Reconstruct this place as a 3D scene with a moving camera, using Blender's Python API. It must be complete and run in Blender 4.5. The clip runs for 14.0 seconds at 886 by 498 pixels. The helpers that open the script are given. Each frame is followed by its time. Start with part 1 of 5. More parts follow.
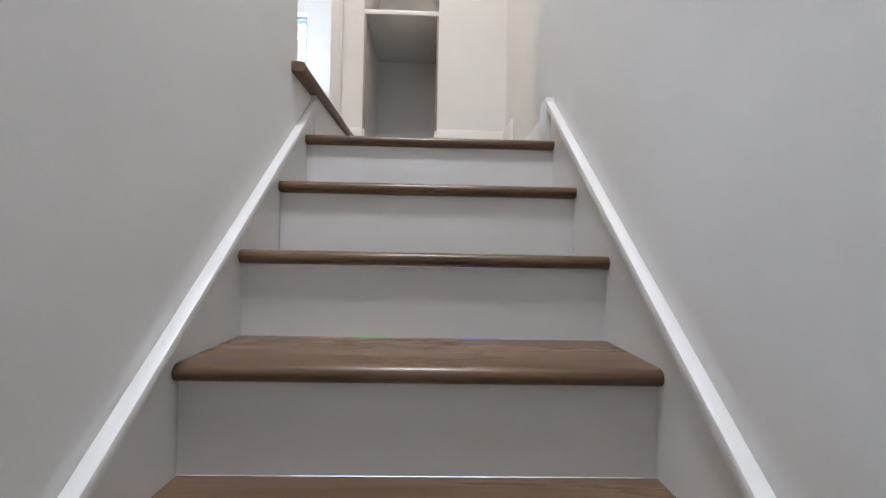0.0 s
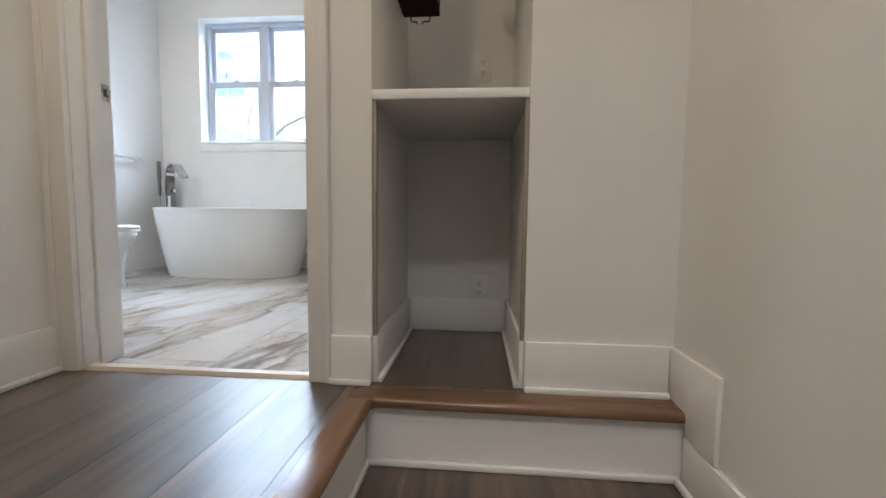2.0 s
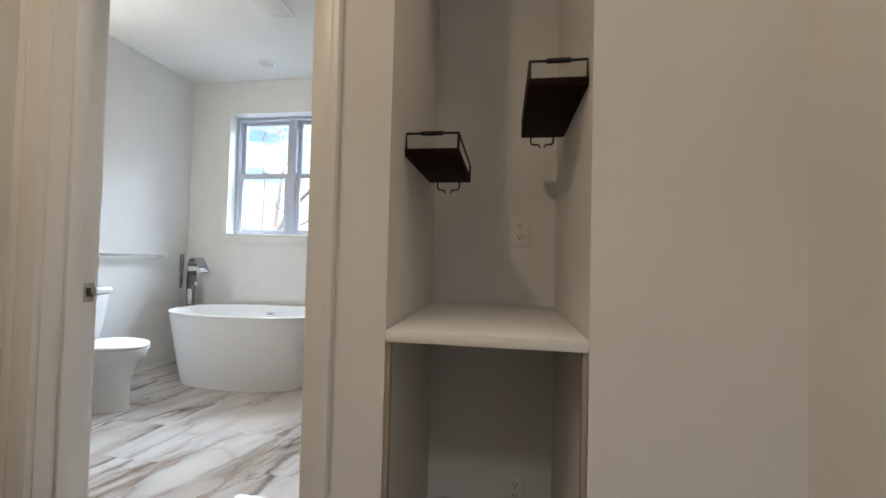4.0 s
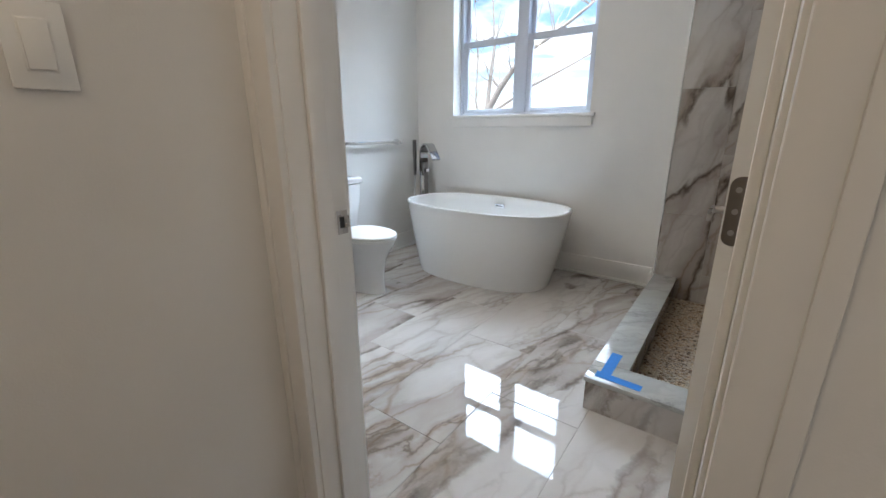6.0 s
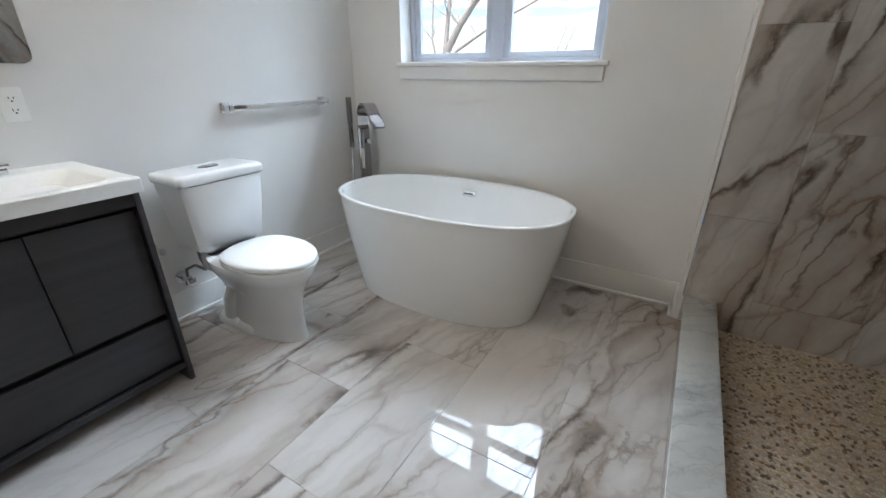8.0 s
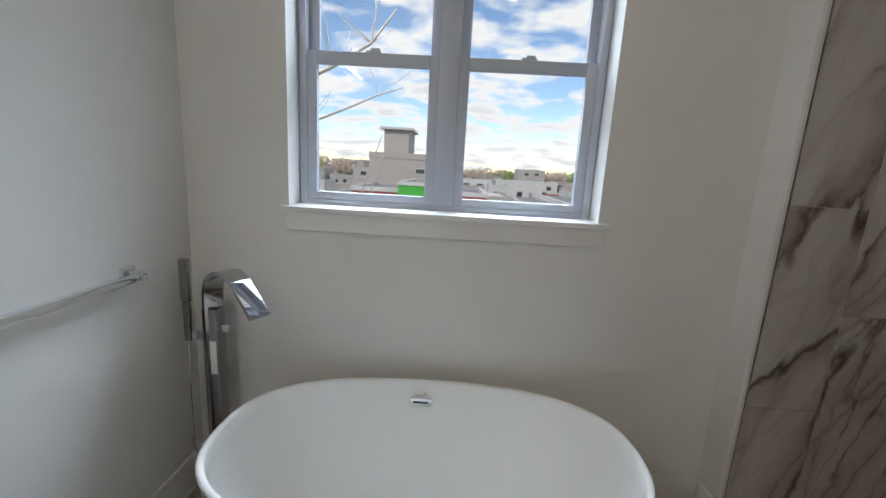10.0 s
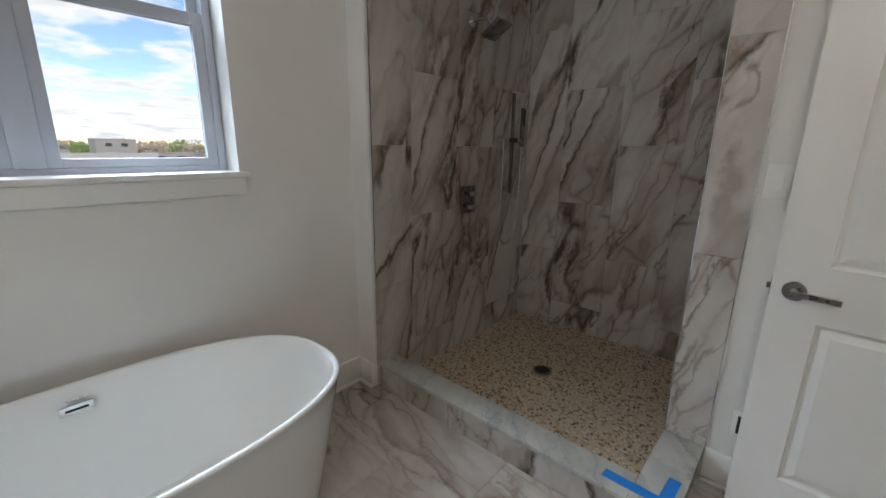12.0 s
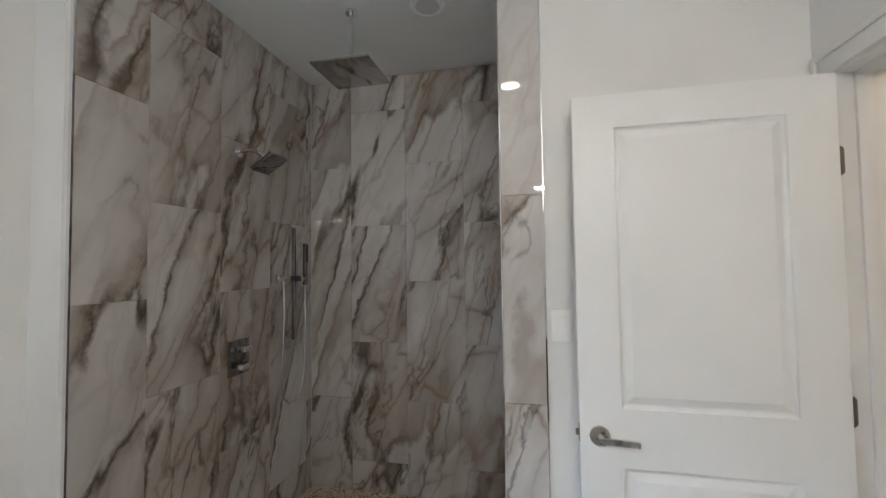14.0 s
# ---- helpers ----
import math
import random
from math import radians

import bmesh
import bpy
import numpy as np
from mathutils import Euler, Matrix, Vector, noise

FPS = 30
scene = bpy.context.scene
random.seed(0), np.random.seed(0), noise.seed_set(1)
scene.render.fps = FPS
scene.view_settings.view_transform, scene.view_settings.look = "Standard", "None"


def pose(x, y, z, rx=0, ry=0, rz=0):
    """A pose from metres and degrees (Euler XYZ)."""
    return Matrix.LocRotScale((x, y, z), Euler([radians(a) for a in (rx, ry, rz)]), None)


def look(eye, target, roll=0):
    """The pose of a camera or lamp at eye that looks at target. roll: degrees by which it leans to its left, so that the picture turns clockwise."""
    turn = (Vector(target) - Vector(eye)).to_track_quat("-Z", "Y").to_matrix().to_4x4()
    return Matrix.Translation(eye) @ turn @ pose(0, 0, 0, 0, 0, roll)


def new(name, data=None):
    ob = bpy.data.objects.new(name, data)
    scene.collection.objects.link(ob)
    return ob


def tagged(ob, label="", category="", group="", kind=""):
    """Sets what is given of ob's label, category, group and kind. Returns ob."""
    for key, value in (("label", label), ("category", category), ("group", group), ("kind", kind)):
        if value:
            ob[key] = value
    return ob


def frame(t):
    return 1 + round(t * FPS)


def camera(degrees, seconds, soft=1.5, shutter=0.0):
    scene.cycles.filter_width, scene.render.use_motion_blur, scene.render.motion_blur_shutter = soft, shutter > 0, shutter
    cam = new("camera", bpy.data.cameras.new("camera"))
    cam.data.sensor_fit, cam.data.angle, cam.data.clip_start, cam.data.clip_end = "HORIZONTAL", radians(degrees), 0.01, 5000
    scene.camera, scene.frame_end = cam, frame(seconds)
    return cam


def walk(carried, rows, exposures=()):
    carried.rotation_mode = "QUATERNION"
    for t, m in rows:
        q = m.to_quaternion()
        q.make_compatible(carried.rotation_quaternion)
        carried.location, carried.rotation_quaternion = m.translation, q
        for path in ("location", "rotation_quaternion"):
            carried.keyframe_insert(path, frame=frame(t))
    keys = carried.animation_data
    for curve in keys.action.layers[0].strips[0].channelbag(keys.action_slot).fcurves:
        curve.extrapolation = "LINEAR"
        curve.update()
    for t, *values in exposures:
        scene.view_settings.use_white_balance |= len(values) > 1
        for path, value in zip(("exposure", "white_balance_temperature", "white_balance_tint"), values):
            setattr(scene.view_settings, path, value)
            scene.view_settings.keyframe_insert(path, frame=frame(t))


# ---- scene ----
cam = camera(95.2, 14.0)
PATH = [
    (0, (1.402, -2.458, -0.599), (1.45, -0.458, -0.58), 1.1),
    (0.5, (1.334, -2.066, -0.27), (1.35, -0.07, -0.387), 0.6),
    (1, (1.375, -1.758, -0.028), (1.361, 0.236, -0.18), 0.8),
    (1.5, (1.359, -1.472, 0.286), (1.242, 0.519, 0.137), 0.6),
    (2, (1.268, -1.181, 0.502), (1.099, 0.806, 0.354), 0.6),
    (2.5, (1.256, -1.029, 0.772), (1.064, 0.961, 0.761), 0.9),
    (4.8, (1.142, -0.741, 1.052), (0.594, 1.182, 1.098), 2.3),
    (5, (1.085, -0.656, 1.049), (0.35, 1.201, 0.947), 1.7),
    (5.5, (0.972, -0.572, 1.117), (-0.153, 1.035, 0.727), 0.3),
    (6, (0.739, -0.481, 1.123), (-0.4, 1.062, 0.556), -0.2),
    (6.5, (0.574, -0.37, 1.171), (-0.45, 1.185, 0.439), -1.2),
    (7, (0.449, -0.117, 1.176), (-0.511, 1.454, 0.396), -1.7),
    (7.5, (0.347, 0.15, 1.178), (-0.576, 1.738, 0.386), -0.9),
    (8, (0.203, 0.375, 1.188), (-0.73, 1.951, 0.385), 0.1),
    (8.5, (0.059, 0.613, 1.231), (-0.842, 2.235, 0.483), 0.9),
    (8.7, (-0.04, 0.693, 1.249), (-0.864, 2.372, 0.541), 2.1),
    (10.8, (-1.061, 1.173, 1.472), (-0.464, 3.058, 1.174), 0.5),
    (11, (-1.067, 1.135, 1.44), (-0.296, 2.951, 1.11), 0.3),
    (11.5, (-1.003, 0.991, 1.369), (0.148, 2.566, 0.929), 0.4),
    (12, (-0.969, 0.879, 1.349), (0.478, 2.172, 0.861), 0.7),
    (12.5, (-0.953, 0.806, 1.364), (0.698, 1.871, 0.991), 0.9),
    (13, (-0.927, 0.772, 1.435), (0.85, 1.678, 1.289), 0.8),
    (13.5, (-0.855, 0.838, 1.473), (0.988, 1.607, 1.585), 0.9),
    (14, (-0.695, 1.068, 1.475), (1.259, 1.487, 1.552), -0.8),
]
EXPO = [(0.0, 1.97, 5550, 10), (0.5, 1.8, 5550, 10), (1.0, 1.62, 5500, 10), (1.5, 1.35, 5550, 10), (2.0, 0.97, 6100, 10), (2.5, 0.8, 6450, 10), (5.0, 0.52, 6300, 10), (6.0, 0.38, 6200, 10), (7.5, 0.27, 6250, 10), (8.7, 0.12, 6500, 10), (10.8, -0.55, 6650, 10), (11.5, -0.52, 6600, 10), (12.5, 0.06, 6600, 10), (13.0, 0.2, 6500, 10), (13.5, 0.2, 6450, 10), (14.0, 0.45, 6350, 10)]
walk(cam, [(t, look(e, g, r)) for t, e, g, r in PATH], EXPO)

# ---------------------------------------------------------------- world and lamps
world = bpy.data.worlds.new("sky")
scene.world = world
world.use_nodes = True


def build_sky():
    nt = world.node_tree
    nt.nodes.clear()
    N, L = nt.nodes.new, nt.links.new
    out, bg = N("ShaderNodeOutputWorld"), N("ShaderNodeBackground")
    sky = N("ShaderNodeTexSky")
    sky.sky_type, sky.sun_disc = "NISHITA", False
    sky.sun_elevation, sky.sun_rotation = radians(48), radians(200)
    sky.air_density, sky.dust_density, sky.ozone_density = 1.0, 0.1, 2.5
    tc, sep = N("ShaderNodeTexCoord"), N("ShaderNodeSeparateXYZ")
    L(tc.outputs["Generated"], sep.inputs[0])
    up = N("ShaderNodeMath")
    up.operation, up.inputs[1].default_value = "ADD", 0.13
    L(sep.outputs[2], up.inputs[0])
    dv = []
    for k in (0, 1):
        m = N("ShaderNodeMath")
        m.operation = "DIVIDE"
        L(sep.outputs[k], m.inputs[0])
        L(up.outputs[0], m.inputs[1])
        dv.append(m)
    comb = N("ShaderNodeCombineXYZ")
    L(dv[0].outputs[0], comb.inputs[0])
    L(dv[1].outputs[0], comb.inputs[1])
    no = N("ShaderNodeTexNoise")
    no.inputs["Scale"].default_value, no.inputs["Detail"].default_value = 2.1, 9
    no.inputs["Roughness"].default_value = 0.52
    L(comb.outputs[0], no.inputs["Vector"])
    ramp = N("ShaderNodeValToRGB")
    ramp.color_ramp.elements[0].position, ramp.color_ramp.elements[1].position = 0.43, 0.55
    L(no.outputs["Fac"], ramp.inputs[0])
    mix = N("ShaderNodeMix")
    mix.data_type = "RGBA"
    body = N("ShaderNodeValToRGB")
    be = body.color_ramp.elements
    be[0].position, be[1].position = 0.50, 0.66
    be[0].color, be[1].color = (1.0, 1.0, 1.0, 1), (0.76, 0.78, 0.82, 1)
    L(no.outputs["Fac"], body.inputs[0])
    lift = N("ShaderNodeVectorMath")
    lift.operation, lift.inputs[1].default_value = "MULTIPLY", (11.2, 11.4, 11.6)
    L(body.outputs["Color"], lift.inputs[0])
    L(lift.outputs[0], mix.inputs["B"])
    L(ramp.outputs["Color"], mix.inputs["Factor"])
    hs = N("ShaderNodeHueSaturation")
    hs.inputs["Saturation"].default_value, hs.inputs["Value"].default_value = 1.08, 1.7
    L(sky.outputs[0], hs.inputs["Color"])
    L(hs.outputs[0], mix.inputs["A"])
    L(mix.outputs["Result"], bg.inputs["Color"])
    bg.inputs["Strength"].default_value = 0.15
    L(bg.outputs[0], out.inputs[0])


build_sky()


def lamp(name, kind, m, energy, color, size=0.1, size_y=None, angle=None, spread=None):
    d = bpy.data.lights.new(name, kind)
    d.energy, d.color = energy, color
    if kind == "AREA":
        d.shape = "RECTANGLE" if size_y else "DISK"
        d.size = size
        if size_y:
            d.size_y = size_y
        if spread:
            d.spread = radians(spread)
    elif kind == "SUN":
        d.angle = radians(angle)
    ob = new(name, d)
    ob.matrix_world = m
    return ob


lamp("sun", "SUN", look((-12, -26, 30), (0, 0, 0)), 3.6, (1.0, 0.95, 0.87), angle=0.5)
# added area lamp that stands in for the bright high sky before the bathroom window
lamp("sky_standin_lamp", "AREA", look((-0.86, 8.2, 7.8), (-0.86, 2.75, 1.85)), 4500.0, (0.68, 0.84, 1.0), 11.0, 5.4)
WARM = (1.0, 0.78, 0.55)
lamp("hall_downlight", "AREA", look((1.60, -0.32, 2.735), (1.60, -0.319, 0)), 1.7, WARM, 0.13)
lamp("hall_downlight", "AREA", look((0.38, -1.3, 2.735), (0.38, -1.299, 0)), 7.0, WARM, 0.13)
lamp("stair_downlight", "AREA", look((1.24, -2.2, 2.735), (1.24, -2.199, 0)), 8.5, (1.0, 0.95, 0.90), 0.5, spread=118)
lamp("bath_downlight", "AREA", look((-0.475, 1.18, 2.728), (-0.475, 1.181, 0)), 2.6, (1.0, 0.80, 0.58), 0.12)

# ---------------------------------------------------------------- materials


def mat(name, color, rough=0.5, metal=0.0, vary=0.06, scale=6.0, bump=0.0, bscale=80.0, spec=0.5, coat=0.0, rand=0.0):
    """A painted, moulded or metal surface with slow colour drift and fine relief."""
    m = bpy.data.materials.new(name)
    m.use_nodes = True
    nt = m.node_tree
    b = nt.nodes["Principled BSDF"]
    N, L = nt.nodes.new, nt.links.new
    geo = N("ShaderNodeNewGeometry")
    no = N("ShaderNodeTexNoise")
    no.inputs["Scale"].default_value, no.inputs["Detail"].default_value = scale, 5
    L(geo.outputs["Position"], no.inputs["Vector"])
    ramp = N("ShaderNodeValToRGB")
    e = ramp.color_ramp.elements
    e[0].position, e[1].position = 0.3, 0.7
    e[0].color = (*[c * (1 - vary) for c in color], 1)
    e[1].color = (*[min(1, c * (1 + vary)) for c in color], 1)
    L(no.outputs["Fac"], ramp.inputs[0])
    col = ramp.outputs["Color"]
    if rand:
        oi, hs = N("ShaderNodeObjectInfo"), N("ShaderNodeHueSaturation")
        mr = N("ShaderNodeMapRange")
        mr.inputs["To Min"].default_value, mr.inputs["To Max"].default_value = 1 - rand, 1 + rand
        L(oi.outputs["Random"], mr.inputs["Value"])
        L(mr.outputs[0], hs.inputs["Value"])
        L(col, hs.inputs["Color"])
        col = hs.outputs[0]
    L(col, b.inputs["Base Color"])
    rr = N("ShaderNodeMapRange")
    rr.inputs["To Min"].default_value, rr.inputs["To Max"].default_value = rough * 0.85, min(1, rough * 1.15)
    L(no.outputs["Fac"], rr.inputs["Value"])
    L(rr.outputs[0], b.inputs["Roughness"])
    b.inputs["Metallic"].default_value = metal
    b.inputs["Specular IOR Level"].default_value = spec
    b.inputs["Coat Weight"].default_value = coat
    b.inputs["Coat Roughness"].default_value = 0.05
    if bump:
        n2, bp = N("ShaderNodeTexNoise"), N("ShaderNodeBump")
        n2.inputs["Scale"].default_value, n2.inputs["Detail"].default_value = bscale, 3
        L(geo.outputs["Position"], n2.inputs["Vector"])
        bp.inputs["Strength"].default_value, bp.inputs["Distance"].default_value = bump, 0.002
        L(n2.outputs["Fac"], bp.inputs["Height"])
        L(bp.outputs[0], b.inputs["Normal"])
    return m


def grained(name, along, base, dark, rough, stretch=0.06, scale=14.0, rand=0.25, offset=True):
    """Wood: noise drawn out along one axis, dark streaks and knots, each board with a shift of its own."""
    m = bpy.data.materials.new(name)
    m.use_nodes = True
    nt = m.node_tree
    b = nt.nodes["Principled BSDF"]
    N, L = nt.nodes.new, nt.links.new
    geo, oi = N("ShaderNodeNewGeometry"), N("ShaderNodeObjectInfo")
    off = N("ShaderNodeVectorMath")
    off.operation = "MULTIPLY_ADD"
    off.inputs[0].default_value = (7.3, 5.1, 3.7)
    L(oi.outputs["Random"], off.inputs[1])
    L(geo.outputs["Position"], off.inputs[2])
    sc = N("ShaderNodeVectorMath")
    sc.operation = "MULTIPLY"
    v = [1.0, 1.0, 1.0]
    v[along] = stretch
    sc.inputs[1].default_value = v
    L(off.outputs[0], sc.inputs[0])
    cols = []
    for s_, d_, dist in ((scale, 8, 1.5), (scale * 5, 4, 0.4)):
        no = N("ShaderNodeTexNoise")
        no.inputs["Scale"].default_value, no.inputs["Detail"].default_value = s_, d_
        no.inputs["Distortion"].default_value = dist
        L(sc.outputs[0], no.inputs["Vector"])
        cols.append(no)
    add = N("ShaderNodeMath")
    add.operation = "MULTIPLY_ADD"
    add.inputs[1].default_value = 0.35
    L(cols[1].outputs["Fac"], add.inputs[0])
    L(cols[0].outputs["Fac"], add.inputs[2])
    ramp = N("ShaderNodeValToRGB")
    e = ramp.color_ramp.elements
    e[0].position, e[1].position = 0.46, 0.82
    e[0].color, e[1].color = (*dark, 1), (*base, 1)
    L(add.outputs[0], ramp.inputs[0])
    hs, mr = N("ShaderNodeHueSaturation"), N("ShaderNodeMapRange")
    mr.inputs["To Min"].default_value, mr.inputs["To Max"].default_value = 1 - rand, 1 + rand
    L(oi.outputs["Random"], mr.inputs["Value"])
    L(mr.outputs[0], hs.inputs["Value"])
    L(ramp.outputs[0], hs.inputs["Color"])
    L(hs.outputs[0], b.inputs["Base Color"])
    rr = N("ShaderNodeMapRange")
    rr.inputs["To Min"].default_value, rr.inputs["To Max"].default_value = rough * 1.2, rough * 0.8
    L(cols[0].outputs["Fac"], rr.inputs["Value"])
    L(rr.outputs[0], b.inputs["Roughness"])
    bp = N("ShaderNodeBump")
    bp.inputs["Strength"].default_value, bp.inputs["Distance"].default_value = 0.25, 0.001
    L(add.outputs[0], bp.inputs["Height"])
    L(bp.outputs[0], b.inputs["Normal"])
    return m


def marble(name, d, n1, base, cloud, vein, rust, rough=0.06, scale=1.0, stretch=0.27, strength=1.0, joint=1.0, halo=1.0, wave=0.085):
    """Polished veined stone: d is the way the veins run, n1 the way across them; each tile has its own cut of the stone."""
    m = bpy.data.materials.new(name)
    m.use_nodes = True
    nt = m.node_tree
    b = nt.nodes["Principled BSDF"]
    N, L = nt.nodes.new, nt.links.new
    d, n1 = Vector(d).normalized(), Vector(n1).normalized()
    n2 = d.cross(n1)
    geo, oi = N("ShaderNodeNewGeometry"), N("ShaderNodeObjectInfo")
    off = N("ShaderNodeVectorMath")
    off.operation = "MULTIPLY_ADD"
    off.inputs[0].default_value = tuple(joint * c for c in (11.0, 17.0, 13.0))
    L(oi.outputs["Random"], off.inputs[1])
    L(geo.outputs["Position"], off.inputs[2])
    wob = N("ShaderNodeTexNoise")
    wob.inputs["Scale"].default_value, wob.inputs["Detail"].default_value, wob.inputs["Roughness"].default_value = 5.5 * scale, 6.0, 0.62
    L(off.outputs[0], wob.inputs["Vector"])
    mid = N("ShaderNodeVectorMath")
    mid.operation, mid.inputs[1].default_value = "SUBTRACT", (0.5, 0.5, 0.5)
    L(wob.outputs["Color"], mid.inputs[0])
    bent = N("ShaderNodeVectorMath")
    bent.operation, bent.inputs[1].default_value = "MULTIPLY_ADD", (wave, wave, wave)
    L(mid.outputs[0], bent.inputs[0])
    L(off.outputs[0], bent.inputs[2])
    comb = N("ShaderNodeCombineXYZ")
    for k, (ax, f) in enumerate(((d, stretch), (n1, 1.0), (n2, 1.0))):
        dp = N("ShaderNodeVectorMath")
        dp.operation = "DOT_PRODUCT"
        dp.inputs[1].default_value = ax * f
        L(bent.outputs[0], dp.inputs[0])
        L(dp.outputs["Value"], comb.inputs[k])

    def field(sc_, det, dist, rg=0.5):
        no = N("ShaderNodeTexNoise")
        no.inputs["Scale"].default_value, no.inputs["Detail"].default_value = sc_ * scale, det
        no.inputs["Distortion"].default_value, no.inputs["Roughness"].default_value = dist, rg
        L(comb.outputs[0], no.inputs["Vector"])
        return no.outputs["Fac"]

    def ridge(f, width):
        a = N("ShaderNodeMath")
        a.operation, a.inputs[1].default_value = "SUBTRACT", 0.5
        L(f, a.inputs[0])
        c = N("ShaderNodeMath")
        c.operation = "ABSOLUTE"
        L(a.outputs[0], c.inputs[0])
        r = N("ShaderNodeMapRange")
        r.inputs["From Min"].default_value, r.inputs["From Max"].default_value = 0.0, width
        r.inputs["To Min"].default_value, r.inputs["To Max"].default_value = 1.0, 0.0
        L(c.outputs[0], r.inputs["Value"])
        return r.outputs[0]

    def times(a, c):
        t = N("ShaderNodeMath")
        t.operation, t.use_clamp = "MULTIPLY", True
        L(a, t.inputs[0])
        if isinstance(c, float):
            t.inputs[1].default_value = c
        else:
            L(c, t.inputs[1])
        return t.outputs[0]

    def remap(a, lo, hi):
        r = N("ShaderNodeMapRange")
        r.inputs["From Min"].default_value, r.inputs["From Max"].default_value = lo, hi
        L(a, r.inputs["Value"])
        return r.outputs[0]

    def over(col, fac, c):
        x = N("ShaderNodeMix")
        x.data_type = "RGBA"
        x.inputs["B"].default_value = (*c, 1)
        if isinstance(col, tuple):
            x.inputs["A"].default_value = (*col, 1)
        else:
            L(col, x.inputs["A"])
        L(fac, x.inputs["Factor"])
        return x.outputs["Result"]

    def cells(sc_):
        """Distance to the nearest seam of a net of drawn-out cells."""
        vo = N("ShaderNodeTexVoronoi")
        vo.feature = "DISTANCE_TO_EDGE"
        vo.inputs["Scale"].default_value = sc_ * scale
        vo.inputs["Randomness"].default_value = 1.0
        L(comb.outputs[0], vo.inputs["Vector"])
        return vo.outputs["Distance"]

    gate = remap(field(1.3, 2, 0.0), 0.40, 0.58)
    gate2 = remap(field(2.3, 2, 0.0), 0.40, 0.54)
    warm = remap(field(0.9, 3, 0.2), 0.46, 0.62)
    fine = remap(field(12.0, 4, 0.0, 0.65), 0.34, 0.50)
    line1, line2 = field(1.7, 3.0, 0.35, 0.45), field(3.2, 3.2, 0.4, 0.5)
    net, net2 = cells(4.6), cells(9.0)

    def beside(f, width):
        """Tone that starts at a vein and fades to one side of it."""
        return times(remap(f, 0.482, 0.503), remap(f, 0.5 + width, 0.5))
    tone = tuple(0.6 * p + 0.4 * q for p, q in zip(cloud, rust))
    c = over(base, times(remap(field(1.5, 5, 0.7, 0.55), 0.42, 0.68), 0.75 * strength), cloud)
    c = over(c, times(times(remap(net, 0.18, 0.0), gate), 0.55 * halo * strength), tone)
    c = over(c, times(times(remap(net2, 0.12, 0.0), gate2), 0.32 * halo * strength), cloud)
    c = over(c, times(beside(line1, 0.085), 0.78 * halo * strength), tone)
    c = over(c, times(times(ridge(line2, 0.06), warm), 0.70 * strength), rust)
    c = over(c, times(times(remap(net, 0.034, 0.0), times(gate, fine)), 0.70 * strength), rust)
    c = over(c, times(times(times(ridge(line1, 0.021), gate2), fine), 0.90 * strength), vein)
    c = over(c, times(times(times(ridge(line2, 0.016), gate), fine), 0.70 * strength), vein)
    L(c, b.inputs["Base Color"])
    b.inputs["Roughness"].default_value = rough
    b.inputs["Specular IOR Level"].default_value = 0.5
    return m


def chips(name, per_object):
    """Small stone chips in cream, tan, brown and grey."""
    m = bpy.data.materials.new(name)
    m.use_nodes = True
    nt = m.node_tree
    b = nt.nodes["Principled BSDF"]
    N, L = nt.nodes.new, nt.links.new
    ramp = N("ShaderNodeValToRGB")
    ramp.color_ramp.interpolation = "CONSTANT"
    tones = ((0.0, (0.58, 0.51, 0.41)), (0.24, (0.50, 0.43, 0.345)), (0.44, (0.54, 0.43, 0.30)), (0.60, (0.42, 0.31, 0.20)),
             (0.72, (0.43, 0.37, 0.30)), (0.82, (0.25, 0.165, 0.10)), (0.93, (0.14, 0.10, 0.068)))
    els = ramp.color_ramp.elements
    while len(els) < len(tones):
        els.new(0.5)
    for e, (p, c) in zip(els, tones):
        e.position, e.color = p, (*c, 1)
    if per_object:
        src = N("ShaderNodeObjectInfo").outputs["Random"]
    else:
        src = N("ShaderNodeNewGeometry").outputs["Random Per Island"]
    L(src, ramp.inputs[0])
    geo, no, mx = N("ShaderNodeNewGeometry"), N("ShaderNodeTexNoise"), N("ShaderNodeMix")
    no.inputs["Scale"].default_value = 150
    L(geo.outputs["Position"], no.inputs["Vector"])
    mx.data_type, mx.blend_type = "RGBA", "OVERLAY"
    mx.inputs["Factor"].default_value = 0.5
    L(ramp.outputs[0], mx.inputs["A"])
    L(no.outputs["Fac"], mx.inputs["B"])
    L(mx.outputs["Result"], b.inputs["Base Color"])
    b.inputs["Roughness"].default_value = 0.4
    return m


def glass_mat():
    m = bpy.data.materials.new("window_glass")
    m.use_nodes = True
    b = m.node_tree.nodes["Principled BSDF"]
    b.inputs["Transmission Weight"].default_value = 1.0
    b.inputs["Roughness"].default_value, b.inputs["IOR"].default_value = 0.0, 1.45
    return m


def glow(name, color, strength):
    m = bpy.data.materials.new(name)
    m.use_nodes = True
    b = m.node_tree.nodes["Principled BSDF"]
    b.inputs["Base Color"].default_value = (0.9, 0.9, 0.9, 1)
    b.inputs["Emission Color"].default_value, b.inputs["Emission Strength"].default_value = (*color, 1), strength
    return m


